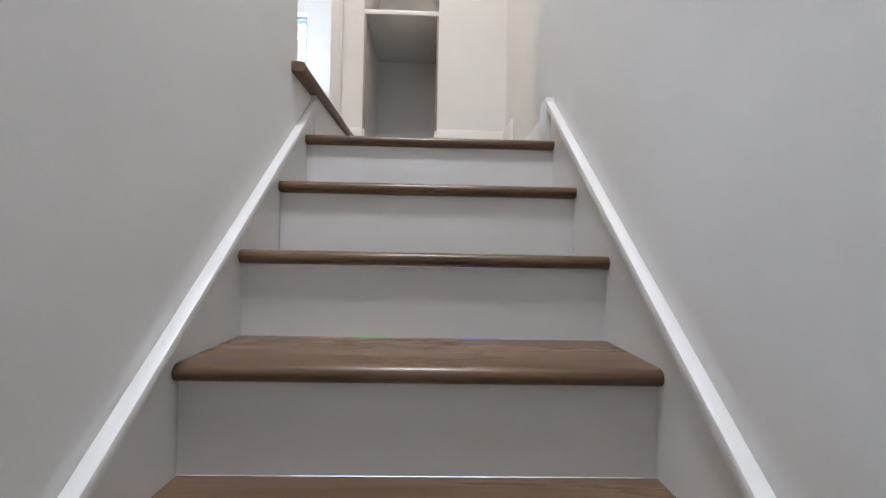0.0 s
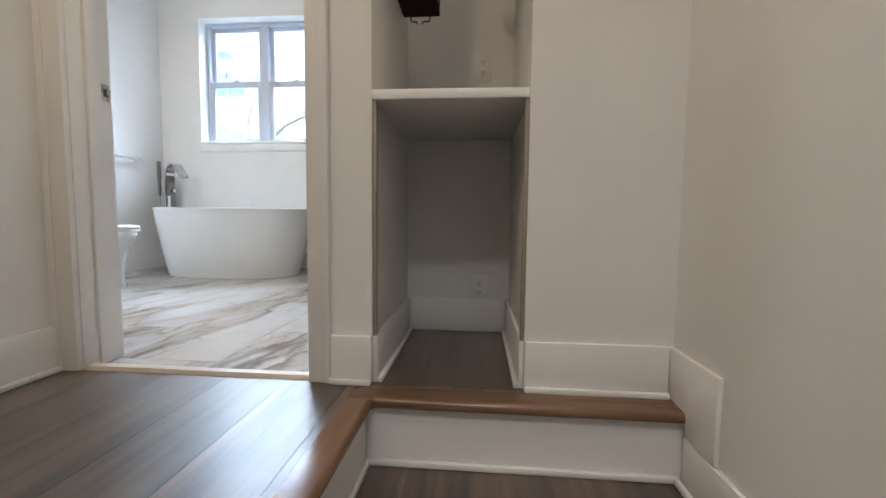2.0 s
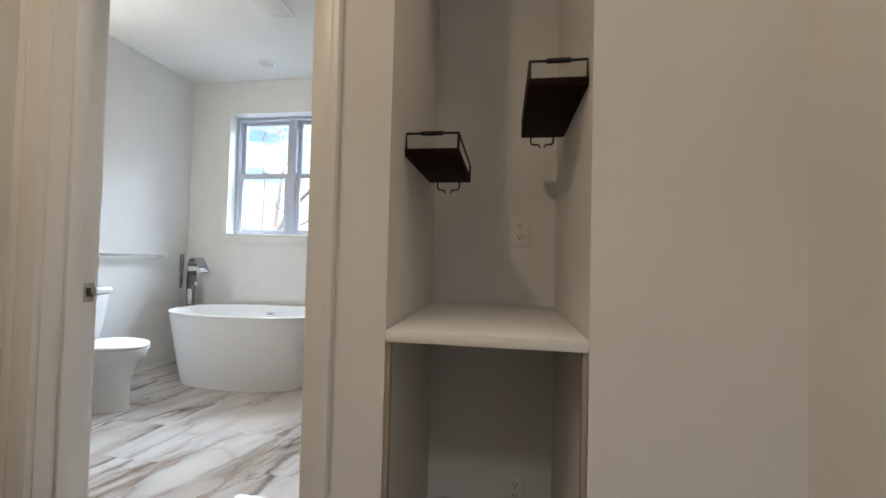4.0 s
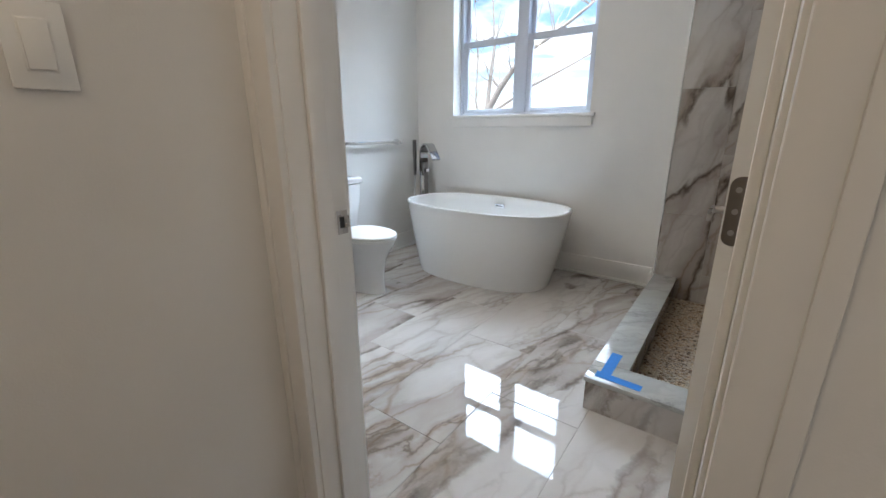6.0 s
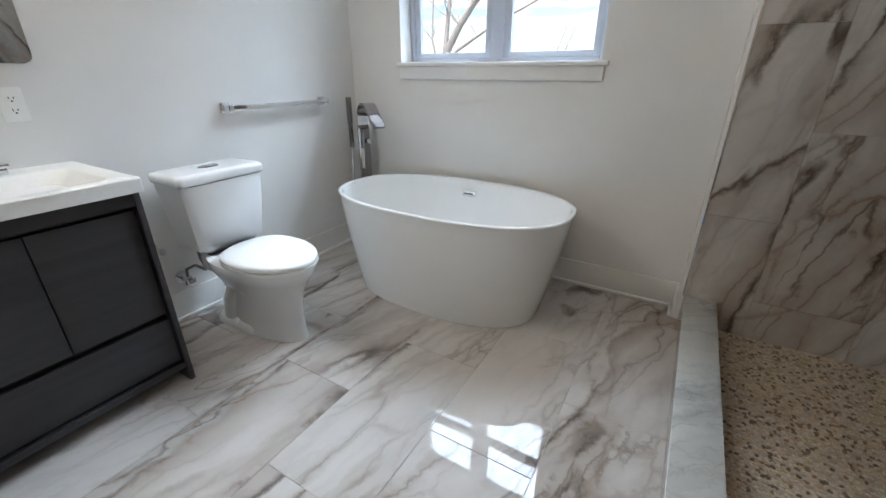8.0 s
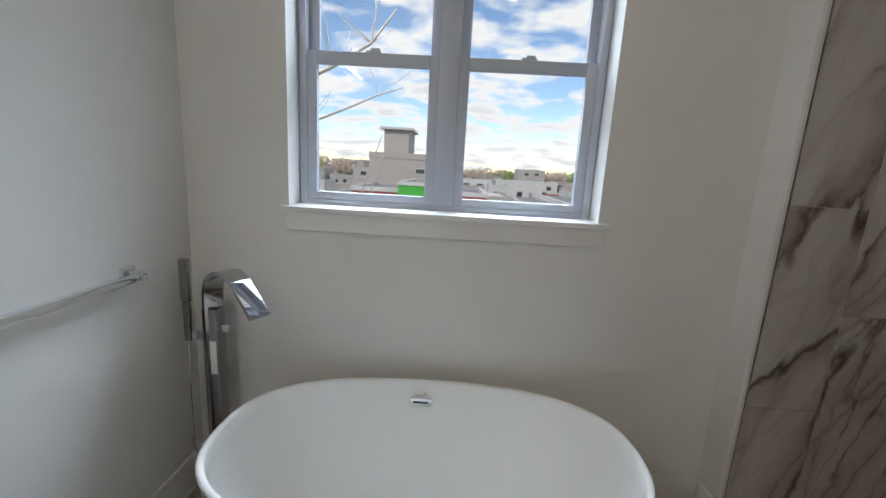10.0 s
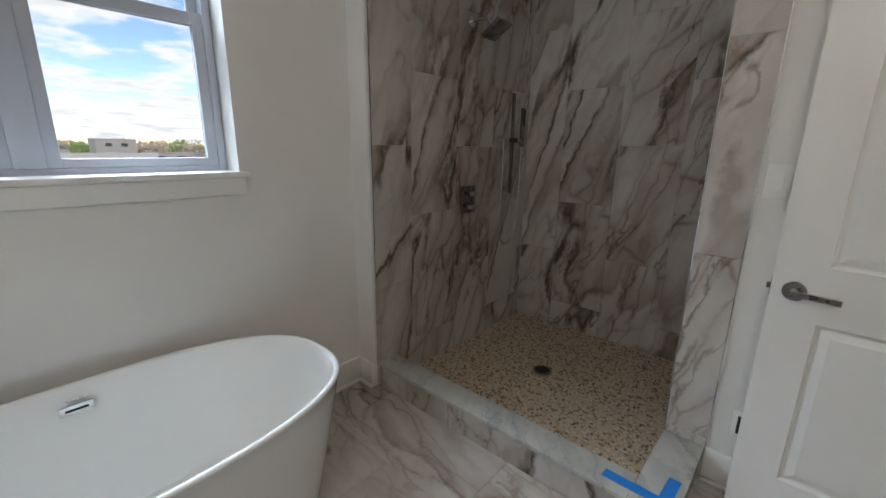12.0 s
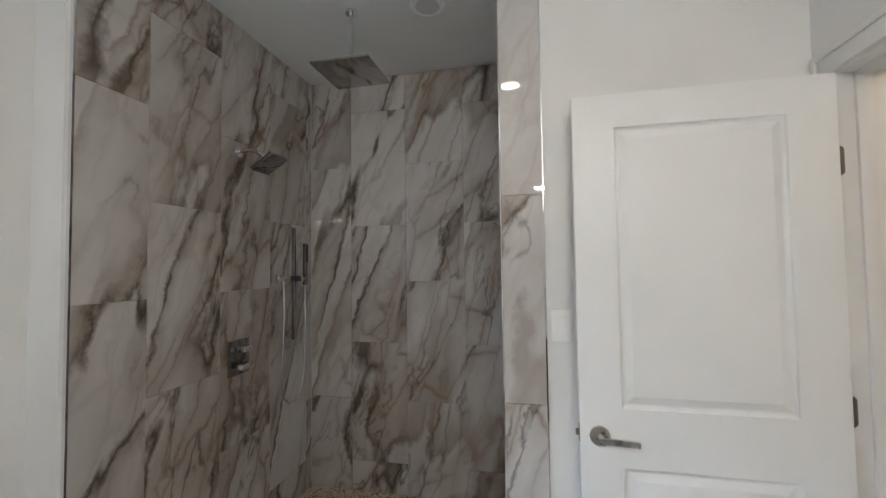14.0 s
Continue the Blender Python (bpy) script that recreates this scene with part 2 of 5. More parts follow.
M_WALL = mat("wall_paint", (0.76, 0.75, 0.73), 0.75, vary=0.03, scale=2.5, bump=0.12, bscale=260)
M_CEIL = mat("ceiling_paint", (0.80, 0.80, 0.78), 0.85, vary=0.02, scale=2.0, bump=0.1, bscale=200)
M_TRIM = mat("trim_paint", (0.80, 0.79, 0.77), 0.35, vary=0.02, scale=4, bump=0.05, bscale=120)
M_DOOR = mat("door_paint", (0.80, 0.80, 0.79), 0.38, vary=0.015, scale=4, bump=0.05, bscale=150)
M_PLANK = grained("plank_wood", 1, (0.122, 0.080, 0.053), (0.014, 0.009, 0.006), 0.33, stretch=0.08, scale=9.0, rand=0.18)
M_PLANK.node_tree.nodes["Principled BSDF"].inputs["Coat Weight"].default_value = 0.9
M_PLANK.node_tree.nodes["Principled BSDF"].inputs["Coat Roughness"].default_value = 0.32
M_TREAD = grained("tread_wood", 0, (0.19, 0.118, 0.066), (0.080, 0.046, 0.025), 0.28, rand=0.10)
M_NOSE = grained("nosing_wood", 0, (0.21, 0.120, 0.070), (0.10, 0.054, 0.030), 0.22, rand=0.05)
M_NOSE_Y = grained("nosing_wood_side", 1, (0.21, 0.120, 0.070), (0.10, 0.054, 0.030), 0.22, rand=0.05)
STONE = dict(base=(0.585, 0.558, 0.535), cloud=(0.36, 0.32, 0.295), vein=(0.060, 0.042, 0.030), rust=(0.22, 0.145, 0.085), rough=0.004, scale=1.15)
M_TILE_N = marble("marble_north", (0.34, 0, 1), (1, 0, -0.34), joint=0.03, **STONE)
M_TILE_E = marble("marble_east", (0, -0.34, 1), (0, 1, 0.34), joint=0.03, **STONE)
M_TILE_F = marble("marble_floor", (0.24, 1, 0), (1, -0.24, 0), joint=0.02, strength=0.8, **STONE)
M_KERB = marble("grey_marble", (1, 0.75, 0.3), (0.75, -1, 0), (0.51, 0.515, 0.495), (0.40, 0.405, 0.39), (0.27, 0.275, 0.265), (0.36, 0.36, 0.34), rough=0.10, scale=2.4, stretch=0.12, strength=0.85)
M_GROUT = mat("grout", (0.50, 0.47, 0.44), 0.9, vary=0.1, scale=30, bump=0.3)
M_GROUT_D = mat("shower_grout", (0.48, 0.41, 0.33), 0.9, vary=0.15, scale=30, bump=0.3)
M_CHIP_O, M_CHIP_I = chips("stone_chip", True), chips("stone_chips", False)
M_ACRYL = mat("white_acrylic", (0.83, 0.83, 0.82), 0.10, vary=0.01, scale=3, coat=0.3)
M_CHINA = mat("white_china", (0.82, 0.82, 0.82), 0.08, vary=0.01, scale=3, coat=0.4)
M_PLAST = mat("white_plastic", (0.85, 0.85, 0.83), 0.3, vary=0.01)
M_CHROME = mat("chrome", (0.80, 0.81, 0.83), 0.05, metal=1.0, vary=0.01)
# two darker copies of the chrome: dark reflections are put into the metal colour
M_CHROME_M = mat("mid_reflecting_chrome", (0.52, 0.52, 0.54), 0.04, metal=1.0, vary=0.02)
M_CHROME_D = mat("dark_reflecting_chrome", (0.30, 0.29, 0.29), 0.10, metal=1.0, vary=0.02)
M_NICKEL = mat("satin_nickel", (0.46, 0.43, 0.40), 0.28, metal=1.0, vary=0.04, scale=40)
M_BRASSY = mat("hinge_metal", (0.24, 0.21, 0.185), 0.38, metal=1.0, vary=0.06, scale=40)
M_DARK = mat("dark_slot", (0.015, 0.015, 0.015), 0.6, vary=0.1)
M_VANITY = grained("grey_veneer", 1, (0.028, 0.027, 0.031), (0.017, 0.016, 0.019), 0.48, rand=0.04)
M_SHELFW = grained("dark_shelf_wood", 1, (0.018, 0.007, 0.005), (0.008, 0.003, 0.002), 0.6, rand=0.1)
M_SHELFW.node_tree.nodes["Principled BSDF"].inputs["Specular IOR Level"].default_value = 0.06
M_BLACK = mat("black_metal", (0.012, 0.012, 0.013), 0.45, metal=0.3, vary=0.1)
M_TAPE = mat("blue_tape", (0.010, 0.19, 0.62), 0.65, vary=0.08, scale=60, bump=0.2)
M_MIRROR = mat("mirror_silver", (0.88, 0.90, 0.90), 0.01, metal=1.0, vary=0.0)
# white window vinyl; its backlit blue-grey shade is put into the colour
M_VINYL_BACKLIT = mat("backlit_vinyl", (0.47, 0.50, 0.57), 0.35, vary=0.02)
M_GLASS = glass_mat()
M_BULB = glow("lit_glass", (1.0, 0.94, 0.86), 195.0)
M_LED = glow("lit_lens", (1.0, 0.66, 0.34), 6.0)
M_FROST = mat("frosted_lens", (0.62, 0.62, 0.62), 0.5)
M_COUNTER = mat("white_quartz", (0.82, 0.82, 0.80), 0.30, vary=0.02, scale=60)

# ---------------------------------------------------------------- builders
ORG = {}


def thing(name, base, label, category, group="", kind=""):
    ob = new(name)
    ob.location = base
    ORG[ob] = Vector(base)
    return tagged(ob, label, category, group, kind)


def mesh_of(name, bm, material, origin=(0, 0, 0), smooth=None):
    bmesh.ops.translate(bm, vec=-Vector(origin), verts=bm.verts)
    bmesh.ops.recalc_face_normals(bm, faces=bm.faces)
    me = bpy.data.meshes.new(name)
    if smooth:
        for f in bm.faces:
            f.smooth = True
        for e in bm.edges:
            e.smooth = len(e.link_faces) == 2 and e.calc_face_angle(0) < radians(smooth)
    bm.to_mesh(me)
    bm.free()
    me.materials.append(material)
    return me


def part(name, bm, material, parent, label="", smooth=35):
    o = ORG[parent]
    ob = new(name, mesh_of(name, bm, material, o, smooth))
    ob.parent = parent
    ORG[ob] = o
    if label:
        ob["label"] = label
    return ob


def solid(name, bm, material, label, category, kind="structure", group="", smooth=35):
    ob = new(name, mesh_of(name, bm, material, (0, 0, 0), smooth))
    ORG[ob] = Vector((0, 0, 0))
    return tagged(ob, label, category, group, kind)


def box(bm, x0, x1, y0, y1, z0, z1, bev=0.0, seg=2):
    vs = [bm.verts.new(p) for p in ((x0, y0, z0), (x1, y0, z0), (x1, y1, z0), (x0, y1, z0), (x0, y0, z1), (x1, y0, z1), (x1, y1, z1), (x0, y1, z1))]
    fs = [bm.faces.new([vs[i] for i in q]) for q in ((3, 2, 1, 0), (4, 5, 6, 7), (0, 1, 5, 4), (1, 2, 6, 5), (2, 3, 7, 6), (3, 0, 4, 7))]
    if bev:
        es = list({e for f in fs for e in f.edges})
        bmesh.ops.bevel(bm, geom=es, offset=bev, segments=seg, affect="EDGES", profile=0.5)
    return bm


def boxes(*bs, bev=0.0):
    bm = bmesh.new()
    for b in bs:
        box(bm, *b, bev=bev)
    return bm


def loft(rings, cap0=True, cap1=True):
    """Rings of points, each joined to the next."""
    bm = bmesh.new()
    rows = [[bm.verts.new(p) for p in r] for r in rings]
    n = len(rows[0])
    for a, b in zip(rows, rows[1:]):
        for i in range(n):
            bm.faces.new((a[i], a[(i + 1) % n], b[(i + 1) % n], b[i]))
    if cap0:
        bm.faces.new(list(reversed(rows[0])))
    if cap1:
        bm.faces.new(rows[-1])
    return bm


def oval(cx, cy, a, b, z, p=2.4, n=64):
    """A superellipse ring."""
    out = []
    for i in range(n):
        t = 2 * math.pi * i / n
        c, s = math.cos(t), math.sin(t)
        out.append((cx + a * math.copysign(abs(c) ** (2 / p), c), cy + b * math.copysign(abs(s) ** (2 / p), s), z))
    return out


def tube(points, r, n=10, closed=False):
    """A round rod or hose along points."""
    bm = bmesh.new()
    pts = [Vector(p) for p in points]
    rows = []
    prev = None
    for i, p in enumerate(pts):
        d = (pts[min(i + 1, len(pts) - 1)] - pts[max(i - 1, 0)]).normalized()
        ref = prev if prev else (Vector((0, 0, 1)) if abs(d.z) < 0.9 else Vector((1, 0, 0)))
        u = (ref - d * ref.dot(d)).normalized()
        prev = u
        w = d.cross(u)
        rows.append([bm.verts.new(p + r * (math.cos(2 * math.pi * k / n) * u + math.sin(2 * math.pi * k / n) * w)) for k in range(n)])
    for a, b in zip(rows, rows[1:]):
        for k in range(n):
            bm.faces.new((a[k], a[(k + 1) % n], b[(k + 1) % n], b[k]))
    bm.faces.new(list(reversed(rows[0])))
    bm.faces.new(rows[-1])
    return bm


def rod(p, q, r, n=16, bev=0.0):
    return tube([p, q], r, n)


def ribbon(points, across, half_w, half_t):
    """A flat bar along points; across is its wide way."""
    bm = bmesh.new()
    pts = [Vector(p) for p in points]
    a = Vector(across).normalized()
    rows = []
    for i, p in enumerate(pts):
        d = (pts[min(i + 1, len(pts) - 1)] - pts[max(i - 1, 0)]).normalized()
        n = d.cross(a).normalized()
        rows.append([bm.verts.new(p + sa * half_w * a + sn * half_t * n) for sa, sn in ((-1, -1), (1, -1), (1, 1), (-1, 1))])
    for r0, r1 in zip(rows, rows[1:]):
        for k in range(4):
            bm.faces.new((r0[k], r0[(k + 1) % 4], r1[(k + 1) % 4], r1[k]))
    bm.faces.new(list(reversed(rows[0])))
    bm.faces.new(rows[-1])
    return bm


def rrect(x0, x1, y0, y1, r, z, n=6):
    out = []
    for cx, cy, a0 in ((x1 - r, y1 - r, 0), (x0 + r, y1 - r, 90), (x0 + r, y0 + r, 180), (x1 - r, y0 + r, 270)):
        for k in range(n + 1):
            a = radians(a0 + 90 * k / n)
            out.append((cx + r * math.cos(a), cy + r * math.sin(a), z))
    return out


def prism(poly, axis, lo, hi, bev=0.0):
    """A flat outline drawn out along an axis: poly in the two other axes, in order."""
    bm = bmesh.new()

    def at(p, v):
        q = list(p)
        q.insert(axis, v)
        return q
    a = [bm.verts.new(at(p, lo)) for p in poly]
    b = [bm.verts.new(at(p, hi)) for p in poly]
    n = len(poly)
    bm.faces.new(a)
    bm.faces.new(list(reversed(b)))
    for i in range(n):
        bm.faces.new((a[i], b[i], b[(i + 1) % n], a[(i + 1) % n]))
    if bev:
        bmesh.ops.bevel(bm, geom=list(bm.edges), offset=bev, segments=2, affect="EDGES", profile=0.5)
    return bm



# ---------------------------------------------------------------- setting
CEIL = 2.746
XW, XE, YN = -1.89, 0.85, 2.685          # bathroom: west wall, wall behind the door, window wall
WX0, WX1, WZ0, WZ1 = -1.475, -0.25, 1.215, 2.42   # window opening

solid("wall_door", boxes((-0.2, -0.02, 0, 0.14, 0, CEIL), (0.775, 0.955, 0, 0.14, 0, CEIL), (1.41, 1.95, 0, 0.14, -0.25, CEIL),
                         (-0.02, 0.775, 0, 0.14, 2.06, CEIL), (0.955, 1.41, 0, 0.14, 2.35, CEIL)), M_WALL, "painted wall with a doorway and a niche", "wall")
solid("wall_south", boxes((-1.89, -1.13, -0.60, -0.46, 0, CEIL), (-0.395, -0.2, -0.60, -0.46, 0, CEIL), (-1.13, -0.395, -0.60, -0.46, 2.06, CEIL)), M_WALL, "white painted wall with a closet doorway", "wall")
solid("wall_linen", boxes((-1.3, -0.2, -1.32, -1.2, 0, CEIL), (-1.42, -1.3, -1.32, -0.6, 0, CEIL)), M_WALL, "plain walls of the linen closet", "wall")
solid("wall_west", boxes((-2.02, XW, -0.60, 2.9, 0, CEIL)), M_WALL, "white painted bathroom wall", "wall")
solid("wall_north", boxes((-1.89, WX0, YN, 2.9, 0, CEIL), (WX1, 2.0, YN, 2.9, 0, CEIL), (WX0, WX1, YN, 2.9, 0, WZ0), (WX0, WX1, YN, 2.9, WZ1, CEIL)),
      M_WALL, "white painted wall with a window", "wall")
solid("wall_shower_furring", boxes((0.325, 1.85, 2.552, YN, 0, CEIL)), M_WALL, "boxed-out wall behind the shower fittings", "wall")
solid("wall_closet", boxes((XE, 0.955, 0.14, 1.015, 0, CEIL)), M_WALL, "white painted wall behind the bathroom door", "wall")
solid("wall_niche_back", boxes((0.955, 1.41, 0.62, 0.74, 0, CEIL)), M_WALL, "painted back wall of the niche", "wall")
solid("wall_niche_side", boxes((1.41, 1.53, 0.14, 0.74, 0, CEIL)), M_WALL, "painted side wall of the niche", "wall")
solid("wall_shower_stub", boxes((XE, 1.852, 1.015, 1.158, 0, CEIL)), M_WALL, "short wall beside the shower", "wall")
solid("wall_shower_east", boxes((1.852, 2.0, 0.74, 2.7, 0, CEIL)), M_WALL, "shower end wall", "wall")
solid("wall_hall_west", boxes((-0.2, -0.085, -2.7, 0, 0, CEIL)), M_WALL, "painted hall wall", "wall")
solid("wall_hall_south", boxes((-0.2, 0.82, -2.82, -2.7, 0, CEIL)), M_WALL, "painted hall end wall", "wall")
solid("wall_stair_west", boxes((0.82, 0.94, -4.6, -1.12, -2.4, CEIL)), M_WALL, "painted stair wall that ends at the landing", "wall")
solid("wall_stair_east", boxes((1.83, 1.95, -4.6, 0, -2.4, CEIL)), M_WALL, "painted stair wall", "wall")
solid("wall_stair_south", boxes((0.82, 1.95, -4.72, -4.6, -2.4, CEIL)), M_WALL, "painted wall at the stair foot", "wall")
solid("ceiling", boxes((-2.02, 2.0, -4.72, 2.9, CEIL, 2.9)), M_CEIL, "white painted ceiling", "ceiling")
floor_foot = solid("floor_lower", boxes((0.82, 1.95, -4.6, -3.3, -2.5, -2.4)), M_PLANK, "dark wood floor at the stair foot", "floor")
solid("floor_base", boxes((-0.2, 0.819, -2.7, 0.115, -0.3, -0.014), (0.819, 0.938, -1.119, 0.115, -0.3, -0.014), (0.938, 1.41, -0.06, 0.62, -0.3, -0.014), (-2.0, -0.201, -1.3, 0.1154, -0.3, -0.008), (-2.0, 0.937, 0.1155, 2.9, -0.3, -0.008), (0.937, 2.0, 0.6205, 2.9, -0.3, -0.008)), M_GROUT, "subfloor", "floor")


def base_run(name, p, q, face, z0, h, shoe=True, mat_=None):
    """A skirting board from p to q (x, y) on a wall whose outward way is face, with an eased top and a shoe moulding."""
    px, py = p
    qx, qy = q
    fx, fy = face
    ob = None
    for nm, t, a, b in (("board", 0.014, z0, z0 + h),) + ((("shoe", 0.030, z0, z0 + 0.018),) if shoe else ()):
        lo = 0.0 if nm == "board" else 0.0145
        xs = sorted((px + fx * lo, qx + fx * t)) if fx else sorted((px, qx))
        ys = sorted((py + fy * lo, qy + fy * t)) if fy else sorted((py, qy))
        bm = box(bmesh.new(), xs[0], xs[1], ys[0], ys[1], a, b, 0.004)
        if ob is None:
            ob = solid("baseboard", bm, M_TRIM, "white painted baseboard", "baseboard")
            if name:
                ob["label"] = name
        else:
            part("shoe_moulding", bm, M_TRIM, ob)
    return ob


BH = 0.148
base_run("white baseboard along the bathroom wall", (XW, -0.445), (XW, 2.684), (1, 0), 0, BH)
base_run("white baseboard under the window", (XW + 0.015, YN), (0.325, YN), (0, -1), 0, BH)
base_run("short white baseboard beside the shower kerb", (0.325, 2.552), (0.325, 2.655), (-1, 0), 0, BH)
base_run("white baseboard behind the door", (XE, 0.155), (XE, 1.012), (-1, 0), 0, BH)
base_run("white baseboard on the closet wall", (XW + 0.015, -0.46), (-1.20, -0.46), (0, 1), 0, BH)
base_run("white baseboard in the hall", (-0.085, -2.68), (-0.085, -0.016), (1, 0), 0, BH)
base_run("white baseboard between door and niche", (0.828, 0.0), (0.955, 0.0), (0, -1), 0, BH)
base_run("white baseboard beside the niche", (1.41, 0.0), (1.815, 0.0), (0, -1), 0, BH)
base_run("white baseboard in the niche", (0.955, 0.003), (0.955, 0.605), (1, 0), 0, BH)
base_run("white baseboard in the niche", (1.41, 0.003), (1.41, 0.605), (-1, 0), 0, BH)
base_run("white baseboard at the niche back", (0.981, 0.62), (1.394, 0.62), (0, -1), 0, BH, shoe=False)
solid("baseboard", prism([(-0.24, -0.0625), (-0.1125, -0.0625), (-0.1125, 0.003), (-0.001, 0.003), (-0.001, BH), (-0.24, BH)], 0, 1.816, 1.8298, 0.003), M_TRIM,
      "white baseboard stepping down beside the top step", "baseboard")
base_run("white baseboard at the end of the stair wall", (0.826, -1.12), (0.941, -1.12), (0, 1), 0, BH)
base_run("white baseboard along the landing", (1.83, -0.935), (1.83, -0.102), (-1, 0), -0.2, 0.137)
# risers of the hall step
solid("trim", boxes((0.94, 0.96, -0.965, -0.085, -0.25, -0.022)), M_TRIM, "white painted side riser of the landing", "trim")
solid("trim", boxes((0.925, 0.9403, -1.1195, -0.9655, -0.9, -0.022)), M_WALL, "painted strip below the landing edge", "trim")
solid("trim", boxes((0.961, 1.83, -0.085, -0.062, -0.2, -0.022)), M_TRIM, "white painted riser of the top step", "trim")
solid("trim", boxes((0.9605, 0.974, -0.96, -0.10, -0.2, -0.183), (0.9605, 1.815, -0.10, -0.0855, -0.2, -0.183), bev=0.003), M_TRIM, "white shoe moulding along the landing risers", "trim")


def nosing(name, x0, x1, y, z, depth, t=0.032):
    """A bull-nosed board whose rounded front faces -y."""
    r = t / 2
    poly = [(y + depth, z - t), (y + depth, z)] + [(y + r - r * math.sin(a), z - r + r * math.cos(a)) for a in [math.pi * k / 10 for k in range(11)]]
    return prism(poly, 0, x0, x1)


def nosing_x(y0, y1, x, z, depth, t=0.032):
    """A bull-nosed board whose rounded front faces +x."""
    r = t / 2
    poly = [(x - depth, z - t), (x - depth, z)] + [(x - r + r * math.sin(a), z - r + r * math.cos(a)) for a in [math.pi * k / 10 for k in range(11)]]
    return prism(poly, 1, y0, y1)


solid("trim", nosing("n", 0.985, 1.828, -0.112, 0.002, 0.085), M_NOSE, "stained wood nosing of the top step", "nosing")
solid("trim", nosing_x(-1.168, -0.112, 0.985, 0.002, 0.075), M_NOSE_Y, "stained wood nosing along the hall floor", "nosing")
solid("trim", boxes((0.91, 0.985, -0.112, -0.027, -0.03, 0.001), bev=0.003), M_NOSE, "stained wood corner of the nosing", "nosing")

# stairs down from the landing
RISE, RUN, SY = 0.2, 0.227, -1.07
stair = thing("staircase", (1.385, -1.0, -2.4), "closed staircase with stained wood treads and white risers", "staircase", kind="structure")
for k in range(11):
    y, z = SY - RUN * k, -0.2 - RISE * k
    depth = RUN + 0.02 if k else 0.11
    part("tread", nosing("tread", 0.957, 1.827, y, z, depth), M_TREAD, stair)
    part("riser", boxes((0.956, 1.828, y + 0.022, y + 0.037, z - RISE, z - 0.033)), M_TRIM, stair)
for x0, x1, dz in ((0.9405, 0.955, -0.080), (1.815, 1.8295, -0.035)):
    top = -0.078 + dz
    yb = SY - RUN * 9.6
    zt = lambda yy: top + (yy - SY) * RISE / RUN
    y1 = -0.99 if x0 > 1.5 else -0.966
    bm = prism([(y1, zt(y1)), (y1, -0.8), (yb, zt(yb) - 0.75), (yb, zt(yb))], 0, x0, x1)
    part("skirt_board", bm, M_TRIM, stair)
    s0, s1 = (x0, x1 + 0.014) if x0 < 1.5 else (x0 - 0.014, x1)
    bm = prism([(y1, zt(y1) - 0.014), (y1, zt(y1) + 0.016), (yb, zt(yb) + 0.016), (yb, zt(yb) - 0.014)], 0, s0, s1, 0.004)
    part("skirt_cap", bm, M_TRIM, stair)
part("skirt_block", boxes((1.797, 1.8295, -1.012, -0.936, -0.2, -0.028), bev=0.004), M_TRIM, stair)

# window
win = thing("window_1", (-0.86, 2.83, WZ0), "white double-hung twin window, coloured in its backlit blue-grey shade, closed, in a deep reveal", "window", kind="structure")
FX0, FX1, FZ0, FZ1, FY0, FY1 = WX0 + 0.004, WX1 - 0.004, 1.241, WZ1 - 0.003, 2.795, 2.885
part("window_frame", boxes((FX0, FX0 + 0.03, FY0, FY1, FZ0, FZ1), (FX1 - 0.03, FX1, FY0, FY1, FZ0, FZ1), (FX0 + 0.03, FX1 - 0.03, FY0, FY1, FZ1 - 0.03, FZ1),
                           (FX0 + 0.03, FX1 - 0.03, FY0, FY1, FZ0, FZ0 + 0.022), (-0.907, -0.827, FY0 - 0.004, FY1, FZ0 + 0.022, FZ1 - 0.03), bev=0.003), M_VINYL_BACKLIT, win)
for u0, u1 in ((FX0 + 0.03, -0.907), (-0.827, FX1 - 0.03)):
    for nm, y0, y1, z0, z1, bt, tp, sd in (("lower_sash", 2.803, 2.835, FZ0 + 0.022, 1.853, 0.032, 0.048, 0.040), ("upper_sash", 2.842, 2.872, 1.815, FZ1 - 0.03, 0.04, 0.032, 0.040)):
        sash = part(nm, boxes((u0, u0 + sd, y0, y1, z0, z1), (u1 - sd, u1, y0, y1, z0, z1), (u0 + sd, u1 - sd, y0, y1, z0, z0 + bt), (u0 + sd, u1 - sd, y0, y1, z1 - tp, z1), bev=0.003), M_VINYL_BACKLIT, win)
        pane = part("pane", boxes((u0 + sd - 0.004, u1 - sd + 0.004, (y0 + y1) / 2 - 0.003, (y0 + y1) / 2 + 0.003, z0 + bt - 0.004, z1 - tp + 0.004)), M_GLASS, sash, "clear glass")
        pane.visible_shadow = False
    c = (u0 + u1) / 2
    part("sash_lock", boxes((c - 0.03, c + 0.03, 2.806, 2.832, 1.853, 1.862), (c - 0.012, c + 0.025, 2.810, 2.828, 1.862, 1.872), bev=0.002), M_VINYL_BACKLIT, win)
part("window_sill", boxes((-1.503, -0.212, 2.658, 2.794, 1.217, 1.240), bev=0.004), M_TRIM, win)
part("apron", boxes((-1.48, -0.23, 2.669, 2.6845, 1.145, 1.2165), bev=0.003), M_TRIM, win)

